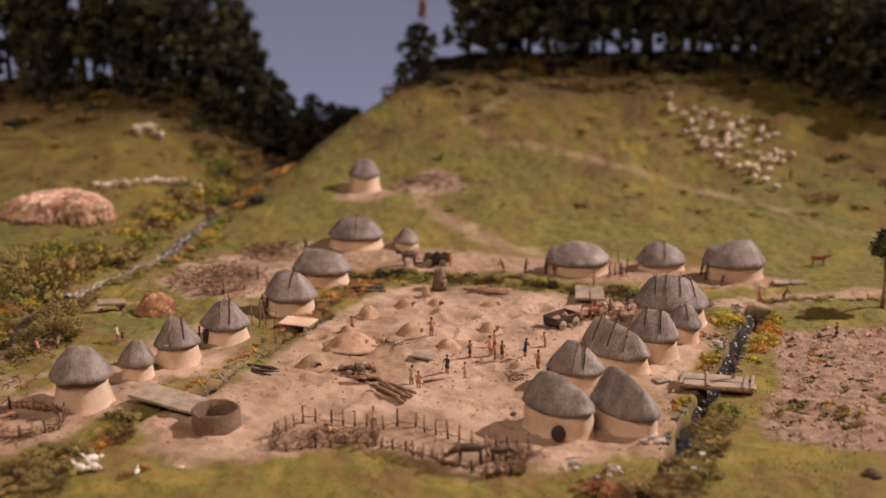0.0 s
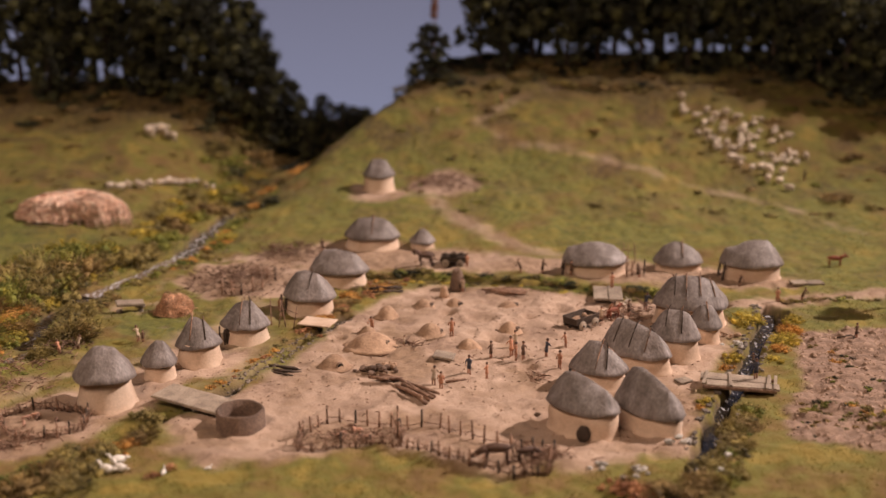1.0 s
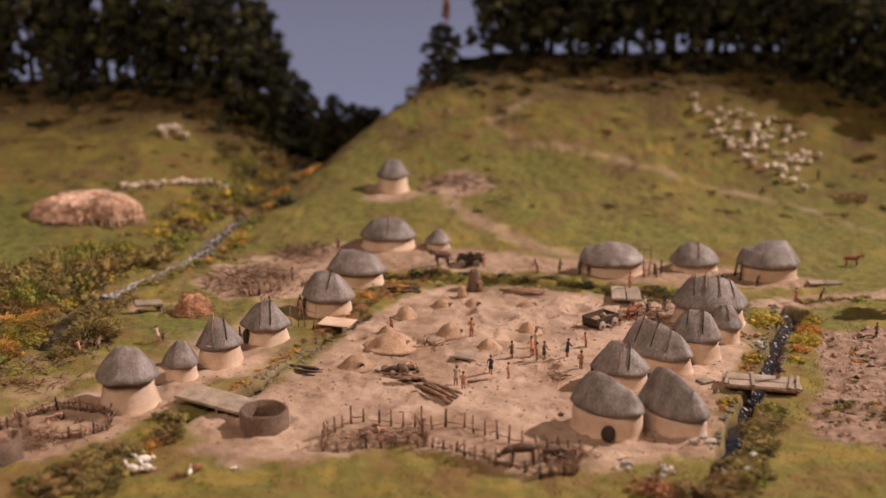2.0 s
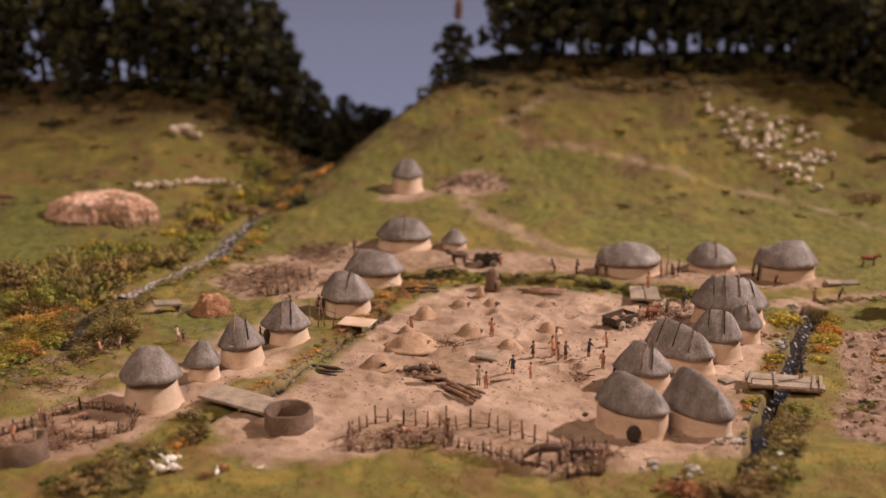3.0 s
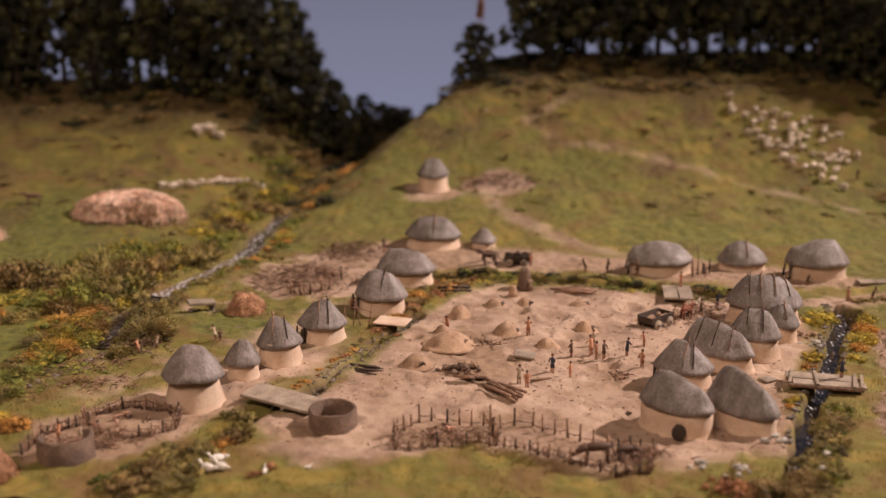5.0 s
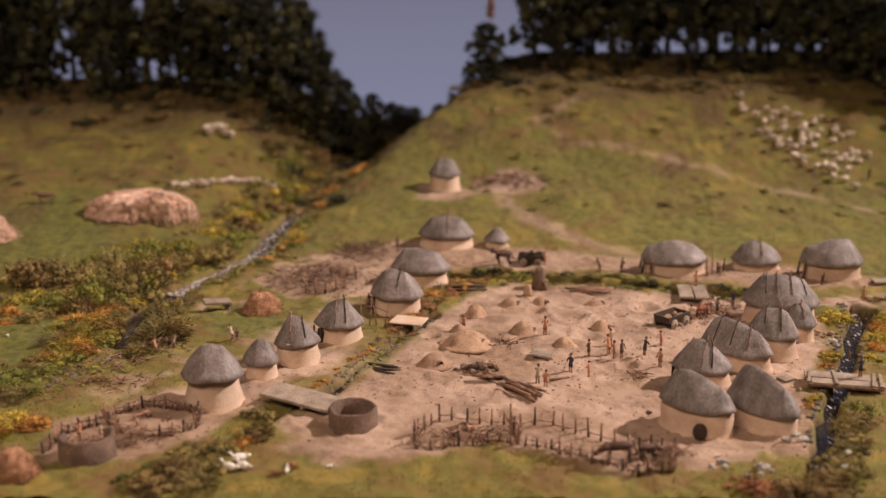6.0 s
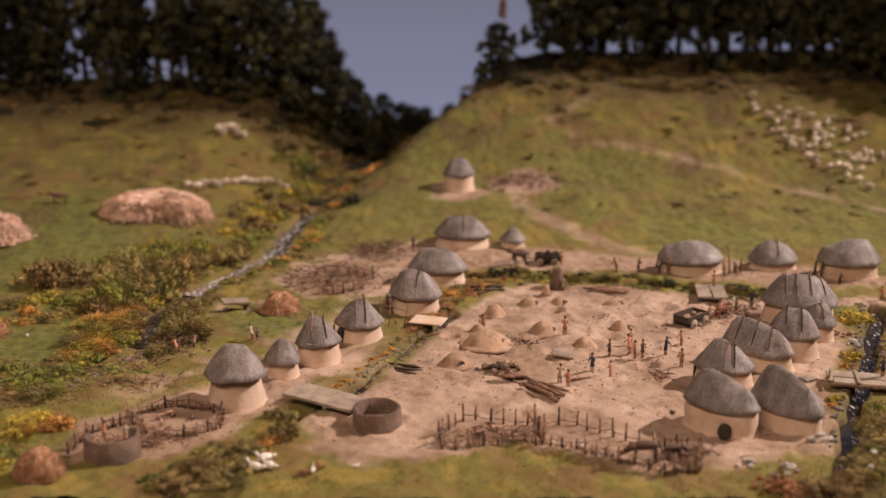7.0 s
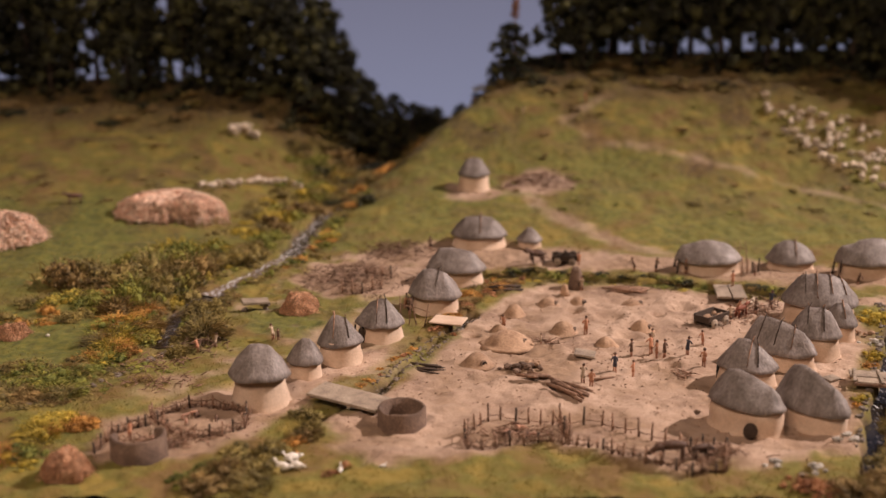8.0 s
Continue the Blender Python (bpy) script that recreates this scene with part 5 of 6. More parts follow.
def haystack(x, y, rx, ry, h, mat, label, seed=0, flat=2.2):
    ob = thing("haystack", x, y, at(x, y) - 0.15, 0, None, label, "haystack", "haystacks of the meadows")
    r = random.Random(seed)

    def skin(a, t):
        c, w = math.cos(a), math.sin(a)
        k = 1.02 * max(0.003, 1 - t ** flat) ** 0.5
        d = 1 + 0.3 * noise.noise(Vector((c * 1.3, w * 1.3, t + seed))) + 0.14 * noise.noise(Vector((c * 5, w * 5, t * 3 + seed)))
        lift = 0.92 + 0.34 * noise.noise(Vector((c * k * 1.5, w * k * 1.5 + seed, 0.5))) + 0.2 * noise.noise(Vector((c * k * 4, w * k * 4, seed)))
        return Vector((rx * k * d * c, ry * k * d * w, h * t * lift))

    part("mound", Shape().loft([[tuple(skin(2 * math.pi * i / 44, row / 12)) for i in range(44)] for row in range(13)]), mat, ob)
    s = Shape()
    g = 1.0 if rx < 3 else 3.2
    for _ in range(int(900 * max(1, rx / 2.5))):
        a, t = r.uniform(0, 2 * math.pi), r.random()
        p, q = skin(a, t), skin(a + r.uniform(-0.08, 0.08), max(0, t - 0.22 / h * g * r.uniform(0.5, 1.6)))
        out = Vector((math.cos(a), math.sin(a), 0.5)) * 0.05 * g
        s.tube([p + out * 0.3, (p + q) / 2 + out * 1.6, q + out * r.uniform(0.5, 3.0)], [0.03 * g, 0.03 * g, 0.012 * g], 3)
    for _ in range(500 if rx > 3 else 60):
        a = r.uniform(0, 2 * math.pi)
        p = skin(a, r.uniform(0.05, 0.3))
        l = r.uniform(0.3, 1.3) * min(1, rx / 4)
        q = Vector((p.x + math.cos(a + r.uniform(-0.7, 0.7)) * l, p.y + math.sin(a + r.uniform(-0.7, 0.7)) * l, 0))
        q.z = at(x + q.x, y + q.y) - at(x, y) + 0.2
        s.tube([p, (p + q) / 2 + Vector((0, 0, 0.12)), q], [0.05 * min(1, rx / 4), 0.05 * min(1, rx / 4), 0.02], 3)
    tagged(part("loose_straw", s, mat, ob), kind="stuff")


haystack(-32.2, 129.5, 2.0, 1.9, 2.1, HAY, "round rusty brown haystack on the grass", 1)
haystack(-46, 88.2, 1.8, 1.7, 2.4, HAY, "rounded rusty brown haystack at the meadow edge", 2)
haystack(-61.5, 121.2, 1.7, 1.6, 1.7, HAY, "small rusty haystack on the meadow", 3)
haystack(-55.8, 169.5, 6.8, 5.4, 3.0, STRAW, "large pale orange straw rick on the meadow", 4, 3.4)
haystack(-75.0, 158.5, 5.0, 4.4, 3.6, STRAW, "pale orange straw rick on the meadow", 5, 3.0)


# ---- vehicles ----
def cart(x, y, turn, scale, load, label):
    ob = thing("ox_cart", x, y, at(x, y), turn, None, label, "cart")
    k = scale
    part("bed", Shape().box(4.2 * k, 2.2 * k, 0.18 * k, Matrix.Translation((0, 0, 0.7 * k))), DARKWOOD, ob, "", False)
    for sd in (-1, 1):
        part("side_board", Shape().box(4.2 * k, 0.14 * k, 0.8 * k, Matrix.Translation((0, sd * 1.1 * k, 0.85 * k)) @ Matrix.Rotation(sd * -0.12, 4, "X")), DARKWOOD, ob, "", False)
        part("end_board", Shape().box(0.14 * k, 2.1 * k, 0.7 * k, Matrix.Translation((sd * 2.05 * k, 0, 0.85 * k))), DARKWOOD, ob, "", False)
        for wx in (-1.2, 1.2):
            m = Matrix.Translation((wx * k, sd * 1.35 * k, 0.62 * k)) @ Matrix.Rotation(math.pi / 2, 4, "X")
            wheel = part("wheel", Shape().loft([[(r_ * k * math.cos(a * math.pi / 10), r_ * k * math.sin(a * math.pi / 10), z * k) for a in range(20)] for r_, z in ((0.5, -0.12), (0.62, -0.08), (0.62, 0.08), (0.5, 0.12), (0.2, 0.12), (0.16, 0.2))], True, m), PLANK, ob, "solid wooden disc wheel")
            hub = Shape().loft([[(0.15 * k * math.cos(a * math.pi / 4), 0.15 * k * math.sin(a * math.pi / 4), z * k) for a in range(8)] for z in (-0.22, 0.24)], True, m)
            part("hub", hub, DARKWOOD, wheel)
    for wx in (-1.2, 1.2):
        part("axle", Shape().tube([(wx * k, -1.4 * k, 0.62 * k), (wx * k, 1.4 * k, 0.62 * k)], 0.1 * k, 6), DARKWOOD, ob)
    part("shaft", Shape().tube([(2.0 * k, 0, 0.8 * k), (4.6 * k, 0, 0.95 * k)], 0.09 * k, 6), TWIG, ob)
    r = random.Random(4)
    for i in range(load):
        part("load_piece", Shape().blob((r.uniform(-1.6, 1.6) * k, r.uniform(-.7, .7) * k, r.uniform(0.95, 1.3 if load < 12 else 2.0) * k), (r.uniform(.3, .6) * k, 0.35 * k, 0.28 * k), 0.4, 5, 7, i), MOUND if load < 12 else DARKWOOD, ob, "", False)


cart(12.8, 124.6, 42, 0.85, 7, "open dark wooden cart with four disc wheels on the yard")
cart(-0.8, 147.6, 175, 0.75, 18, "loaded dark wooden cart on the back road")


# ---- figurines: one plain mesh each ----
def figurine(x, y, h, colour, turn=0, stoop=0.0, z=None, seed=0, group="figurines of the village"):
    """A painted peg of a figure, one mesh: base of two legs, tapered body, round head."""
    k = h / 2.0
    s = Shape()
    for sd in (-1, 1):
        s.tube([(sd * 0.13 * k, 0, -0.05), (sd * 0.11 * k, 0, 0.5 * k), (sd * 0.09 * k, 0, 0.95 * k)], [0.08 * k, 0.09 * k, 0.11 * k], 6)
        s.tube([(sd * 0.24 * k, stoop * 0.5 * k, 1.5 * k), (sd * 0.32 * k, (0.1 + stoop * 0.9) * k, 1.2 * k), (sd * 0.22 * k, (0.3 + stoop) * k, 1.05 * k)], [0.07 * k, 0.065 * k, 0.05 * k], 6)
    rings = []
    for zz, w in ((0.62, 0.25), (0.9, 0.21), (1.2, 0.18), (1.48, 0.22), (1.58, 0.1), (1.66, 0.08)):
        o = stoop * max(0, zz - 0.8) * 0.8
        rings.append([(w * k * math.cos(a * math.pi / 5), (w * 0.7 * math.sin(a * math.pi / 5) + o) * k, zz * k * (1 - 0.12 * stoop)) for a in range(10)])
    s.loft(rings)
    s.blob((0, stoop * 0.75 * k, 1.82 * k * (1 - 0.12 * stoop)), (0.15 * k, 0.16 * k, 0.19 * k), 0.05, 6, 8, seed)
    me = mesh("figurine", s, colour)
    ob = thing("figurine", x, y, at(x, y) if z is None else z, turn, me, "tiny painted model figure standing on the diorama", "figurine", group)
    me.materials.append(SKIN)
    me.materials.append(HIDE)
    zs = [p.center.z / CM for p in me.polygons]
    me.polygons.foreach_set("material_index", [2 if q > 1.84 * k * (1 - 0.12 * stoop) else 1 if (q > 1.62 * k or q < 0.55 * k) else 0 for q in zs])
    return ob


FIGS = [(-9.7, 123.2, 0, 1.9), (-6.1, 118.1, 3, 1.2), (-1.2, 120.8, 0, 2.1), (2.7, 114.9, 2, 1.9), (4.8, 115.6, 0, 2.2), (5.3, 118.0, 3, 1.9), (5.9, 114.2, 2, 2.0), (5.2, 114.6, 0, 2.0), (8.2, 114.3, 1, 2.0), (10.5, 117.9, 0, 1.7),
        (9.3, 111.6, 0, 2.0), (0.4, 110.2, 1, 2.0), (2.1, 109.7, 0, 1.7), (-3.0, 107.4, 3, 2.0), (-2.3, 106.6, 0, 1.9), (-19.9, 128.0, 2, 2.0), (20.7, 130.3, 1, 2.2), (7.5, 144.4, 2, 1.9), (10.2, 144.4, 2, 1.9), (-33.9, 119.7, 3, 1.8),
        (-33.3, 119.3, 2, 1.3), (36.2, 132.6, 0, 1.8), (39.2, 133.2, 2, 1.8), (41.4, 120.9, 2, 1.7), (48.6, 118.5, 2, 1.8), (0.2, 137.2, 3, 1.8), (13.6, 143, 2, 1.9), (21.8, 142.0, 2, 1.6), (7.7, 201.7, 0, 2.0), (-3, 198, 3, 1.6), (-3.9, 198, 2, 1.6),
        (-41.0, 116.0, 0, 1.6), (-39.5, 117.4, 3, 1.6), (-42.6, 94.6, 0, 1.7), (-40.9, 95.0, 3, 1.6), (16.2, 127.4, 0, 1.9), (15.2, 126.2, 3, 1.8), (18.5, 128.2, 2, 2.0), (29.6, 116.8, 2, 1.4), (-17.8, 152.5, 2, 1.8), (0.9, 147.0, 0, 1.8), (-20.4, 129.5, 0, 1.7),
        (52.5, 180.0, 2, 1.8), (33.2, 138.4, 2, 1.7)]
for i, (x, y, c, h) in enumerate(FIGS):
    figurine(x, y, h, CLOTHS[c], rng.uniform(0, 360), rng.choice([0, 0, 0.2, 0.5]), None, i)
figurine(27.3, 107.0, 2.0, CLOTHS[1], 20, 0.0, 0.95, 50)
figurine(17.6, 135.6, 1.9, CLOTHS[0], 20, 0.0, 0.86, 51)


def beast(name, x, y, turn, k, mat, label, category, group="", horns=False, neck=0.5, lean=0.6):
    """A plain four-legged model animal, one mesh; k: shoulder height."""
    s = Shape()
    s.blob((0, 0, 0.72 * k), (0.6 * k, 0.2 * k, 0.21 * k), 0.15, 7, 10, x, 1.0)
    for sx in (-0.42, 0.42):
        for sy in (-0.13, 0.13):
            s.tube([(sx * k, sy * k, -0.08), (sx * k * 1.02, sy * k, 0.35 * k), (sx * 0.95 * k, sy * k, 0.65 * k)], [0.05 * k, 0.055 * k, 0.1 * k], 5)
    hx, hz = (0.55 + lean * 0.35) * k, (0.75 + neck * 0.45) * k
    s.tube([(0.42 * k, 0, 0.78 * k), (hx, 0, hz)], [0.17 * k, 0.11 * k], 7)
    s.tube([(hx - 0.05 * k, 0, hz), (hx + 0.28 * k, 0, hz - 0.12 * k)], [0.12 * k, 0.07 * k], 7)
    s.tube([(-0.58 * k, 0, 0.85 * k), (-0.7 * k, 0, 0.35 * k)], [0.04 * k, 0.03 * k], 5)
    if horns:
        for sd in (-1, 1):
            s.tube([(hx, sd * 0.08 * k, hz + 0.08 * k), (hx + 0.05 * k, sd * 0.25 * k, hz + 0.2 * k)], [0.04 * k, 0.015 * k], 5)
    me = mesh(name, s, mat)
    return thing(name, x, y, at(x, y), turn, me, label, category, group)


beast("model_horse", 2.2, 89.8, 185, 2.0, HIDE, "brown model horse grazing in the pen", "horse", "", False, -0.6, 0.9)
beast("model_horse", 4.6, 90.4, 20, 1.4, HIDE, "smaller brown model horse in the pen", "horse", "", False, -0.6, 0.9)
beast("model_ox", -4.2, 147.2, 185, 1.6, HIDE, "dark brown model ox before the cart", "ox", "", True)
beast("model_ox", -4.4, 148.3, 185, 1.6, HIDE, "dark brown model ox before the cart", "ox", "", True)
beast("model_ox", 16.6, 127.0, 40, 1.5, REDHIDE, "red-brown model ox beside the cart", "ox", "", True)
beast("model_ox", 17.6, 128.2, 40, 1.5, FLEECE, "cream model ox beside the cart", "ox", "", True)
beast("model_cow", 47.2, 147.0, -10, 1.5, REDHIDE, "red-brown model cow on the meadow", "cow", "", True)
beast("model_cow", -69.5, 172, 200, 1.8, HIDE, "dark brown model cow on the far meadow", "cow")
for i in range(7):
    beast("model_pig", rng.uniform(-12, -7.5), rng.uniform(95, 97.6), rng.uniform(0, 360), 0.62, HIDE if i % 2 else SKIN, "small model pig in the pen", "pig", "pigs in the pen", False, -0.2, 0.3)
for i in range(5):
    beast("model_pig", rng.uniform(-39, -35), rng.uniform(97, 100), rng.uniform(0, 360), 0.6, HIDE if i % 2 else SKIN, "small model pig in the pen", "pig", "pigs in the pen", False, -0.2, 0.3)


def ard(x, y, turn):
    ob = thing("ard", x, y, at(x, y), turn, None, "small dark wooden ard plough on the field", "plough")
    part("beam", Shape().tube([(-1.6, 0, 0.35), (0, 0, 0.55), (0.5, 0, 0.25)], [0.06, 0.07, 0.06], 5), DARKWOOD, ob)
    part("share", Shape().tube([(0.5, 0, 0.28), (0.1, 0, -0.05)], [0.08, 0.03], 5), DARKWOOD, ob)
    part("handle", Shape().tube([(0.35, 0, 0.3), (0.75, 0, 1.05)], 0.05, 5), DARKWOOD, ob)


ard(40.6, 120.3, 12)
ard(47.9, 118.0, 20)


def sheep_mesh(seed):
    s = Shape()
    s.blob((0, 0, 0.62), (0.62, 0.36, 0.38), 0.3, 7, 10, seed, 1.4)
    for sx in (-0.35, 0.35):
        for sy in (-0.15, 0.15):
            s.tube([(sx, sy, -0.1), (sx, sy, 0.4)], 0.06, 5)
    s.blob((0.68, 0, 0.72), (0.22, 0.14, 0.16), 0.1, 5, 7, seed)
    return mesh("model_sheep", s, FLEECE)


SHEEP = [sheep_mesh(i) for i in range(4)]


def sheep(x, y, size):
    ob = new("model_sheep", rng.choice(SHEEP))
    ob.matrix_basis = Matrix.LocRotScale((x * CM, y * CM, at(x, y) * CM), Euler((0, 0, rng.uniform(0, 6.3))), (size,) * 3)
    tagged(ob, "small cream model sheep on the grass", "sheep", "flock of sheep")


flock, tries = [], 0
ZONE = [(35.5, 203), (39, 201), (44, 199), (48.5, 199.5), (53, 195), (55, 193.5), (54.5, 185), (53, 176.5), (48.5, 176), (43.5, 180.5), (42, 186), (39, 190), (37.5, 196)]
while len(flock) < 58 and tries < 4000:
    tries += 1
    x, y = rng.uniform(33, 58), rng.uniform(176, 204)
    if zone(np.array([x]), np.array([y]), ZONE)[0] > 0 and vnoise(np.array([x]), np.array([y]), 3.2, 97)[0] > -0.3 and all(math.hypot(x - a, (y - b) * 0.8) > 0.9 for a, b in flock):
        flock.append((x, y))
        sheep(x, y, rng.uniform(0.85, 1.3))
sheep(38.0, 203.5, 1.2)
for i in range(19):
    sheep(-52.5 + i * 0.75 + rng.uniform(-.3, .3), 181 + i * 0.5 + rng.uniform(-.8, .8), rng.uniform(0.8, 1.25))
for x, y in ((-51.6, 202.1), (-50.6, 203), (-49.5, 203.4), (-48.4, 202), (-47.4, 202.3), (-50.8, 201.2)):
    sheep(x, y, rng.uniform(1.2, 1.6))


def goose(x, y, turn, k):
    s = Shape()
    s.blob((0, 0, 0.28 * k), (0.45 * k, 0.24 * k, 0.24 * k), 0.1, 6, 9, x)
    s.tube([(0.32 * k, 0, 0.35 * k), (0.48 * k, 0, 0.65 * k), (0.62 * k, 0, 0.66 * k)], [0.09 * k, 0.07 * k, 0.05 * k], 6)
    s.tube([(-0.35 * k, 0, 0.3 * k), (-0.62 * k, 0, 0.36 * k)], [0.15 * k, 0.05 * k], 6)
    thing("model_goose", x, y, at(x, y), turn, mesh("model_goose", s, WHITE), "white model goose on the meadow", "goose", "geese on the meadow")


for x, y, t, k in ((-29.0, 89.0, 160, 1.5), (-28.4, 90.2, 200, 1.5), (-27.9, 89.0, 150, 1.4), (-24.4, 88.6, 90, 0.9), (-21, 89.5, 30, 0.6)):
    goose(x, y, t, k)
bush(-25.2, 88.2, 0.8, "rust", 0.7)
bush(-24.0, 89.6, 0.7, "rust", 0.7)


# ---- crops, grass and litter ----
for i in range(900):
    x, y = rng.uniform(28, 60), 93 + 1.6 * rng.randrange(19) + rng.uniform(-0.25, 0.25)
    if zone(np.array([x]), np.array([y]), FIELD)[0] > 1.0 and vnoise(np.array([x]), np.array([y]), 3.2, 77)[0] > 0.3:
        bush(x, y, rng.uniform(0.2, 0.5), rng.choice(["dark", "brown", "olive", "green", "olive", "brown"]), 0.8)
for cx, cy, n, kinds in ((32.1, 101.6, 14, ["olive", "dark", "green"]), (36.2, 101.2, 8, ["ochre", "yellow"]), (35.8, 99.8, 10, ["dark", "olive"]), (37.9, 108.5, 9, ["dark", "green"]), (37.3, 114.2, 8, ["dark", "olive", "ochre"]), (41, 104, 10, ["olive", "green"]), (45, 110, 10, ["olive", "dark"])):
    for _ in range(n):
        bush(cx + rng.gauss(0, 1.3), cy + rng.gauss(0, 1.0), rng.uniform(0.3, 0.65), rng.choice(kinds), 0.8)


def stuff(name, mat, verts, faces, label, category):
    me = bpy.data.meshes.new(name)
    me.from_pydata((verts * CM).tolist(), [], faces.tolist())
    me.materials.append(mat)
    return tagged(new(name, me), label, category, kind="stuff")


def grass(name, count, lo, hi, height, mat, seed, dirt_limit=0.35, cluster=5.0, cut=-0.2):
    r = np.random.default_rng(seed)
    x, y = r.uniform(-100, 72, count), lo + (hi - lo) * r.random(count) ** 1.3
    keep = (dirt_amount(x, y) < dirt_limit) & (zone(x, y, FIELD) < 0.2) & (ditch_depth(x, y) < 0.35) & (np.abs(x + 8) < 26 + y * 0.36) & (vnoise(x, y, cluster, seed) > cut)
    x, y = x[keep], y[keep]
    n = len(x)
    z = ground_height(x, y)
    a, l = r.uniform(0, 2 * math.pi, n), height * r.uniform(0.5, 1.3, n)
    w = 0.04 + 0.02 * r.random(n)
    tip = np.stack([x + r.normal(0, 0.35, n) * l, y + r.normal(0, 0.35, n) * l, z + l], -1)
    p = np.stack([x - np.cos(a) * w, y - np.sin(a) * w, z - 0.05], -1)
    q = np.stack([x + np.cos(a) * w, y + np.sin(a) * w, z - 0.05], -1)
    verts = np.stack([p, q, tip], 1).reshape(-1, 3)
    stuff(name, mat, verts, np.arange(3 * n).reshape(-1, 3), "short flocked grass fibres on the diorama", "grass")


grass("green_grass", 90000, 83, 200, 0.17, material("grass_green", [(0.16, 0.145, 0.024), (0.205, 0.18, 0.03), (0.25, 0.21, 0.036)], 25, 0.9, 0.1, 600, 0.0), 51)
grass("yellow_grass", 60000, 83, 205, 0.19, material("grass_yellow", [(0.20, 0.16, 0.03), (0.28, 0.22, 0.045), (0.33, 0.22, 0.06)], 25, 0.9, 0.1, 600, 0.0), 52, 0.5, 3.5, 0.1)
grass("dry_grass", 9000, 96, 205, 0.3, material("grass_dry", [(0.26, 0.16, 0.06), (0.32, 0.21, 0.09)], 25, 0.9, 0.1, 600, 0.0), 53, 0.75, 3.0, 0.3)


def pebbles(count, seed, ring, grow, label):
    r = np.random.default_rng(seed)
    x, y = r.uniform(-30, 62, count), r.uniform(88, 156, count)
    keep = zone(x, y, FIELD) > 0 if ring else (dirt_amount(x, y) > 0.6) & (vnoise(x, y, 6, seed) > -0.1)
    x, y = x[keep], y[keep]
    n = len(x)
    z = ground_height(x, y)
    s = (0.06 + 0.14 * r.random(n) ** 3) * grow
    base = np.array([(1, 0, 0), (0.3, 0.9, 0), (-0.8, 0.6, 0), (-0.8, -0.6, 0), (0.3, -0.9, 0), (0.4, 0.1, 0.6), (-0.3, -0.1, 0.75)])
    jit = r.uniform(0.6, 1.4, (n, 7, 3))
    verts = (np.stack([x, y, z - 0.01], -1)[:, None, :] + base[None] * jit * s[:, None, None]).reshape(-1, 3)
    f = np.array([(0, 1, 5), (1, 6, 5), (1, 2, 6), (2, 3, 6), (3, 4, 6), (4, 5, 6), (4, 0, 5)])
    faces = (np.arange(n)[:, None, None] * 7 + f[None]).reshape(-1, 3)
    stuff("pebbles" if not ring else "clods", CLOD, verts, faces, label, "pebbles" if not ring else "soil")


pebbles(8000, 61, False, 1.0, "scattered grit and pebbles on the bare earth")
pebbles(16000, 63, True, 1.7, "broken clods of pinkish ploughed soil")


def litter(count, seed):
    """Tiny dark sticks and crumbs lying on bare earth."""
    r = np.random.default_rng(seed)
    x, y = r.uniform(-46, 58, count), r.uniform(86, 158, count)
    keep = ((dirt_amount(x, y) > 0.4) | (zone(x, y, FIELD) > 0)) & (vnoise(x, y, 5, seed) > -0.15)
    x, y = x[keep], y[keep]
    n = len(x)
    a, l, w = r.uniform(0, 2 * math.pi, n), r.uniform(0.1, 0.5, n), r.uniform(0.025, 0.06, n)
    dx, dy = np.cos(a) * l, np.sin(a) * l
    z0, z1 = ground_height(x, y), ground_height(x + dx, y + dy)
    verts = np.stack([np.stack([x - dy / l * w, y + dx / l * w, z0], -1), np.stack([x + dy / l * w, y - dx / l * w, z0], -1), np.stack([x + dx, y + dy, z1 + 0.05], -1), np.stack([x + dx / 2, y + dy / 2, (z0 + z1) / 2 + 0.12], -1)], 1).reshape(-1, 3)
    f = np.array([(0, 1, 3), (1, 2, 3), (2, 0, 3)])
    stuff("litter", TWIG, verts, (np.arange(n)[:, None, None] * 4 + f[None]).reshape(-1, 3), "tiny dark twigs and crumbs on the earth", "litter")


litter(2400, 62)


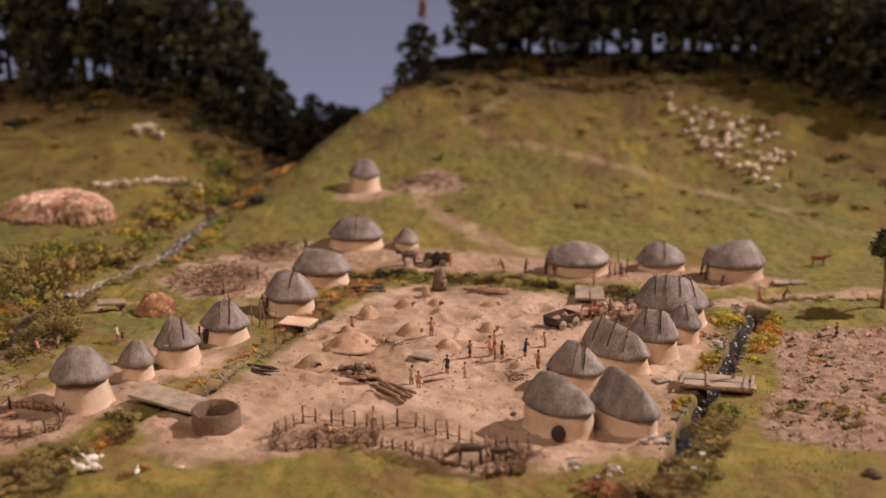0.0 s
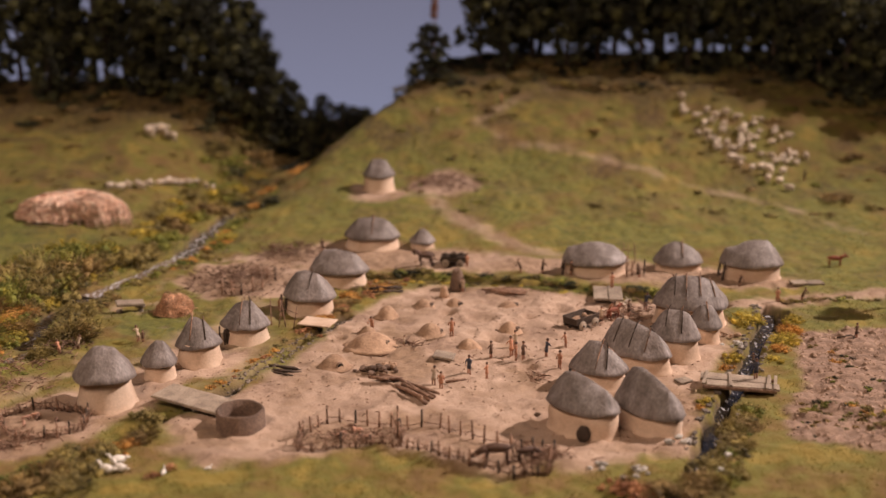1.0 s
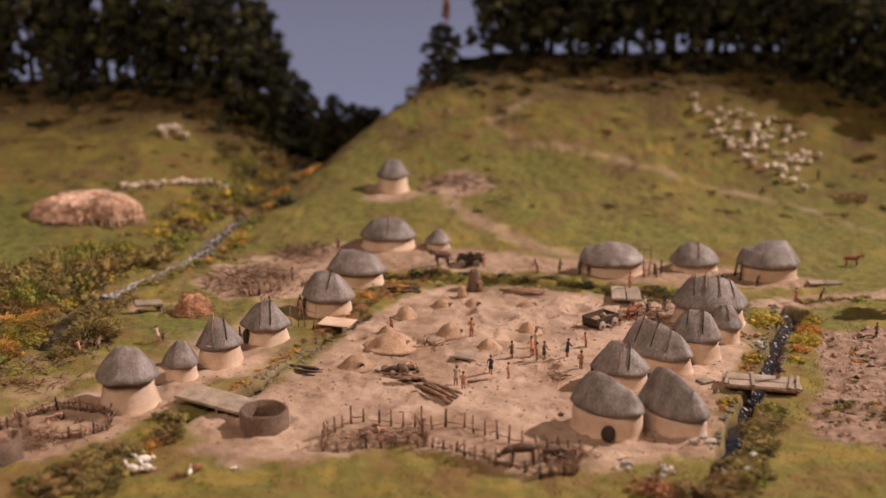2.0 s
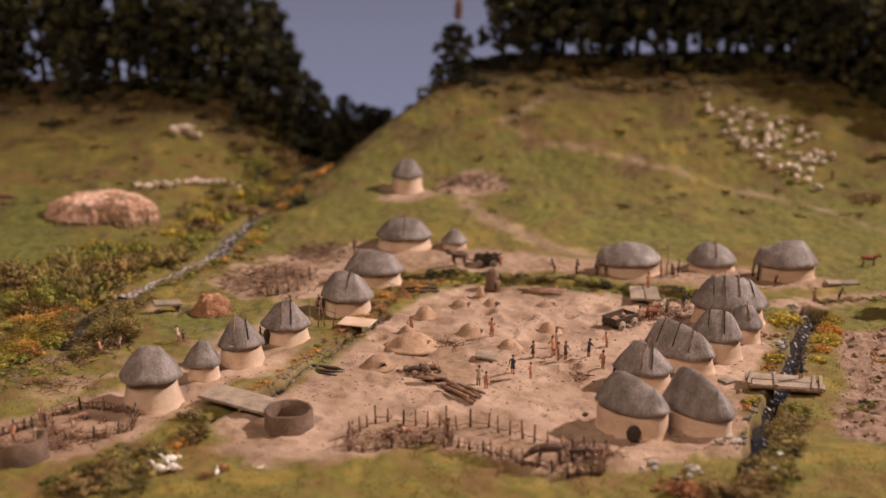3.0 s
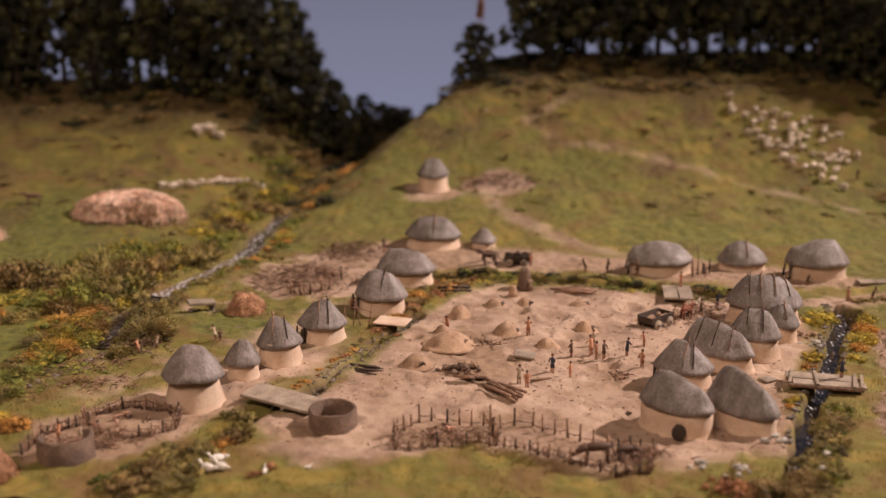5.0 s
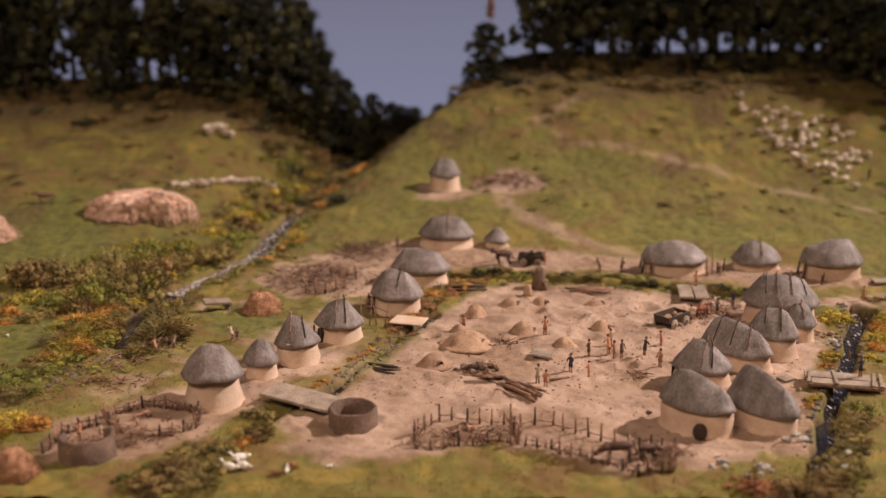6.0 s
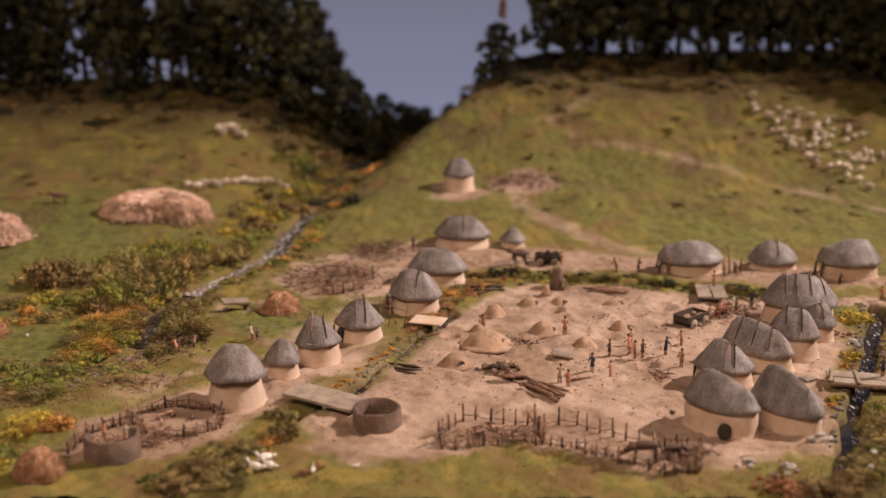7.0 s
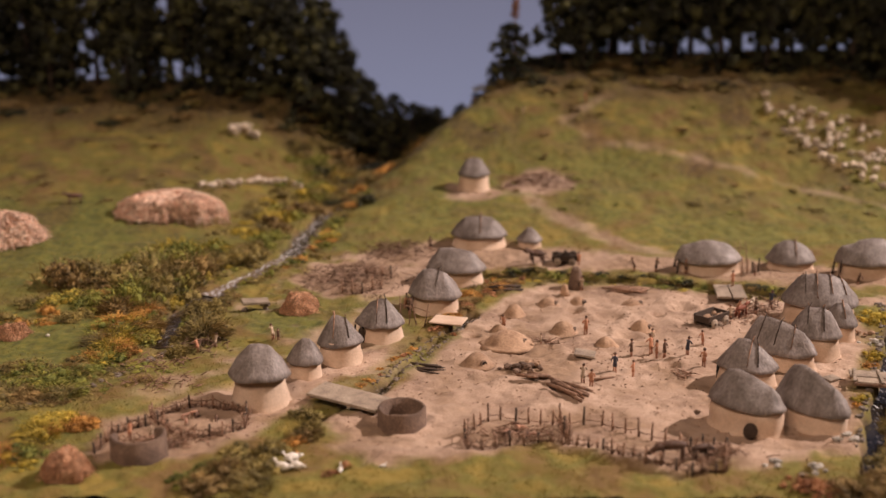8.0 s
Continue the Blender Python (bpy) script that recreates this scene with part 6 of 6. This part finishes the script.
def bank_stones(line, lo, hi, side, count, seed, size=0.25):
    """Small grey stones heaped along a bank."""
    r = random.Random(seed)
    s = Shape()
    legs = [(a, b) for a, b in zip(line, line[1:]) if lo < (a[1] + b[1]) / 2 < hi]
    for i in range(count):
        (ax, ay), (bx, by) = r.choice(legs)
        t, l = r.random(), math.hypot(bx - ax, by - ay)
        o = side + r.gauss(0, 0.18)
        x, y = ax + (bx - ax) * t - (by - ay) / l * o, ay + (by - ay) * t + (bx - ax) / l * o
        k = size * r.uniform(0.5, 1.4)
        s.blob((x, y, at(x, y) + k * 0.25), (k, k * 0.8, k * 0.6), 0.5, 4, 6, i * 1.3, 1.0)
    tagged(new("bank_stones", mesh("bank_stones", s, DARKSTONE, False)), "small grey stones lining the ditch bank", "stones", kind="stuff")


bank_stones(DITCH_LEFT, 100, 128, -0.62, 170, 1, 0.13)
bank_stones(DITCH_LEFT, 100, 128, 0.7, 110, 2, 0.15)
bank_stones(DITCH_RIGHT, 90, 130, -1.2, 130, 3, 0.22)
bank_stones(DITCH_RIGHT, 90, 130, 1.3, 50, 4, 0.2)
bank_stones(RIVER, 100, 180, 1.8, 120, 5, 0.3)


join_scrub()


# ---- the room that closes the place ----
def room():
    m = material("dark_gallery", [(0.03, 0.03, 0.032), (0.045, 0.044, 0.045)], 4, 0.9, 0.1, 60, 0.0)
    for name, sx, sy, sz, x, y, z in (("floor", 860, 480, 4, 0, 100, -95), ("wall_south", 860, 6, 452, 0, -143, -91), ("wall_north", 860, 6, 452, 0, 343, -91), ("wall_west", 6, 480, 452, -433, 100, -91), ("wall_east", 6, 480, 452, 433, 100, -91), ("ceiling", 860, 480, 4, 0, 100, 361)):
        s = Shape().box(sx, sy, sz, Matrix.Translation((x, y, z)), 0.02)
        tagged(new(name, mesh(name, s, m, False)), "plain dark gallery %s" % name.split("_")[0], name.split("_")[0], kind="structure")
    s = Shape().box(230, 176, 70, Matrix.Translation((-10, 172, -91)), 0.02)
    tagged(new("display_base", mesh("display_base", s, DARKWOOD, False)), "dark wooden base under the diorama", "base", kind="structure")


room()
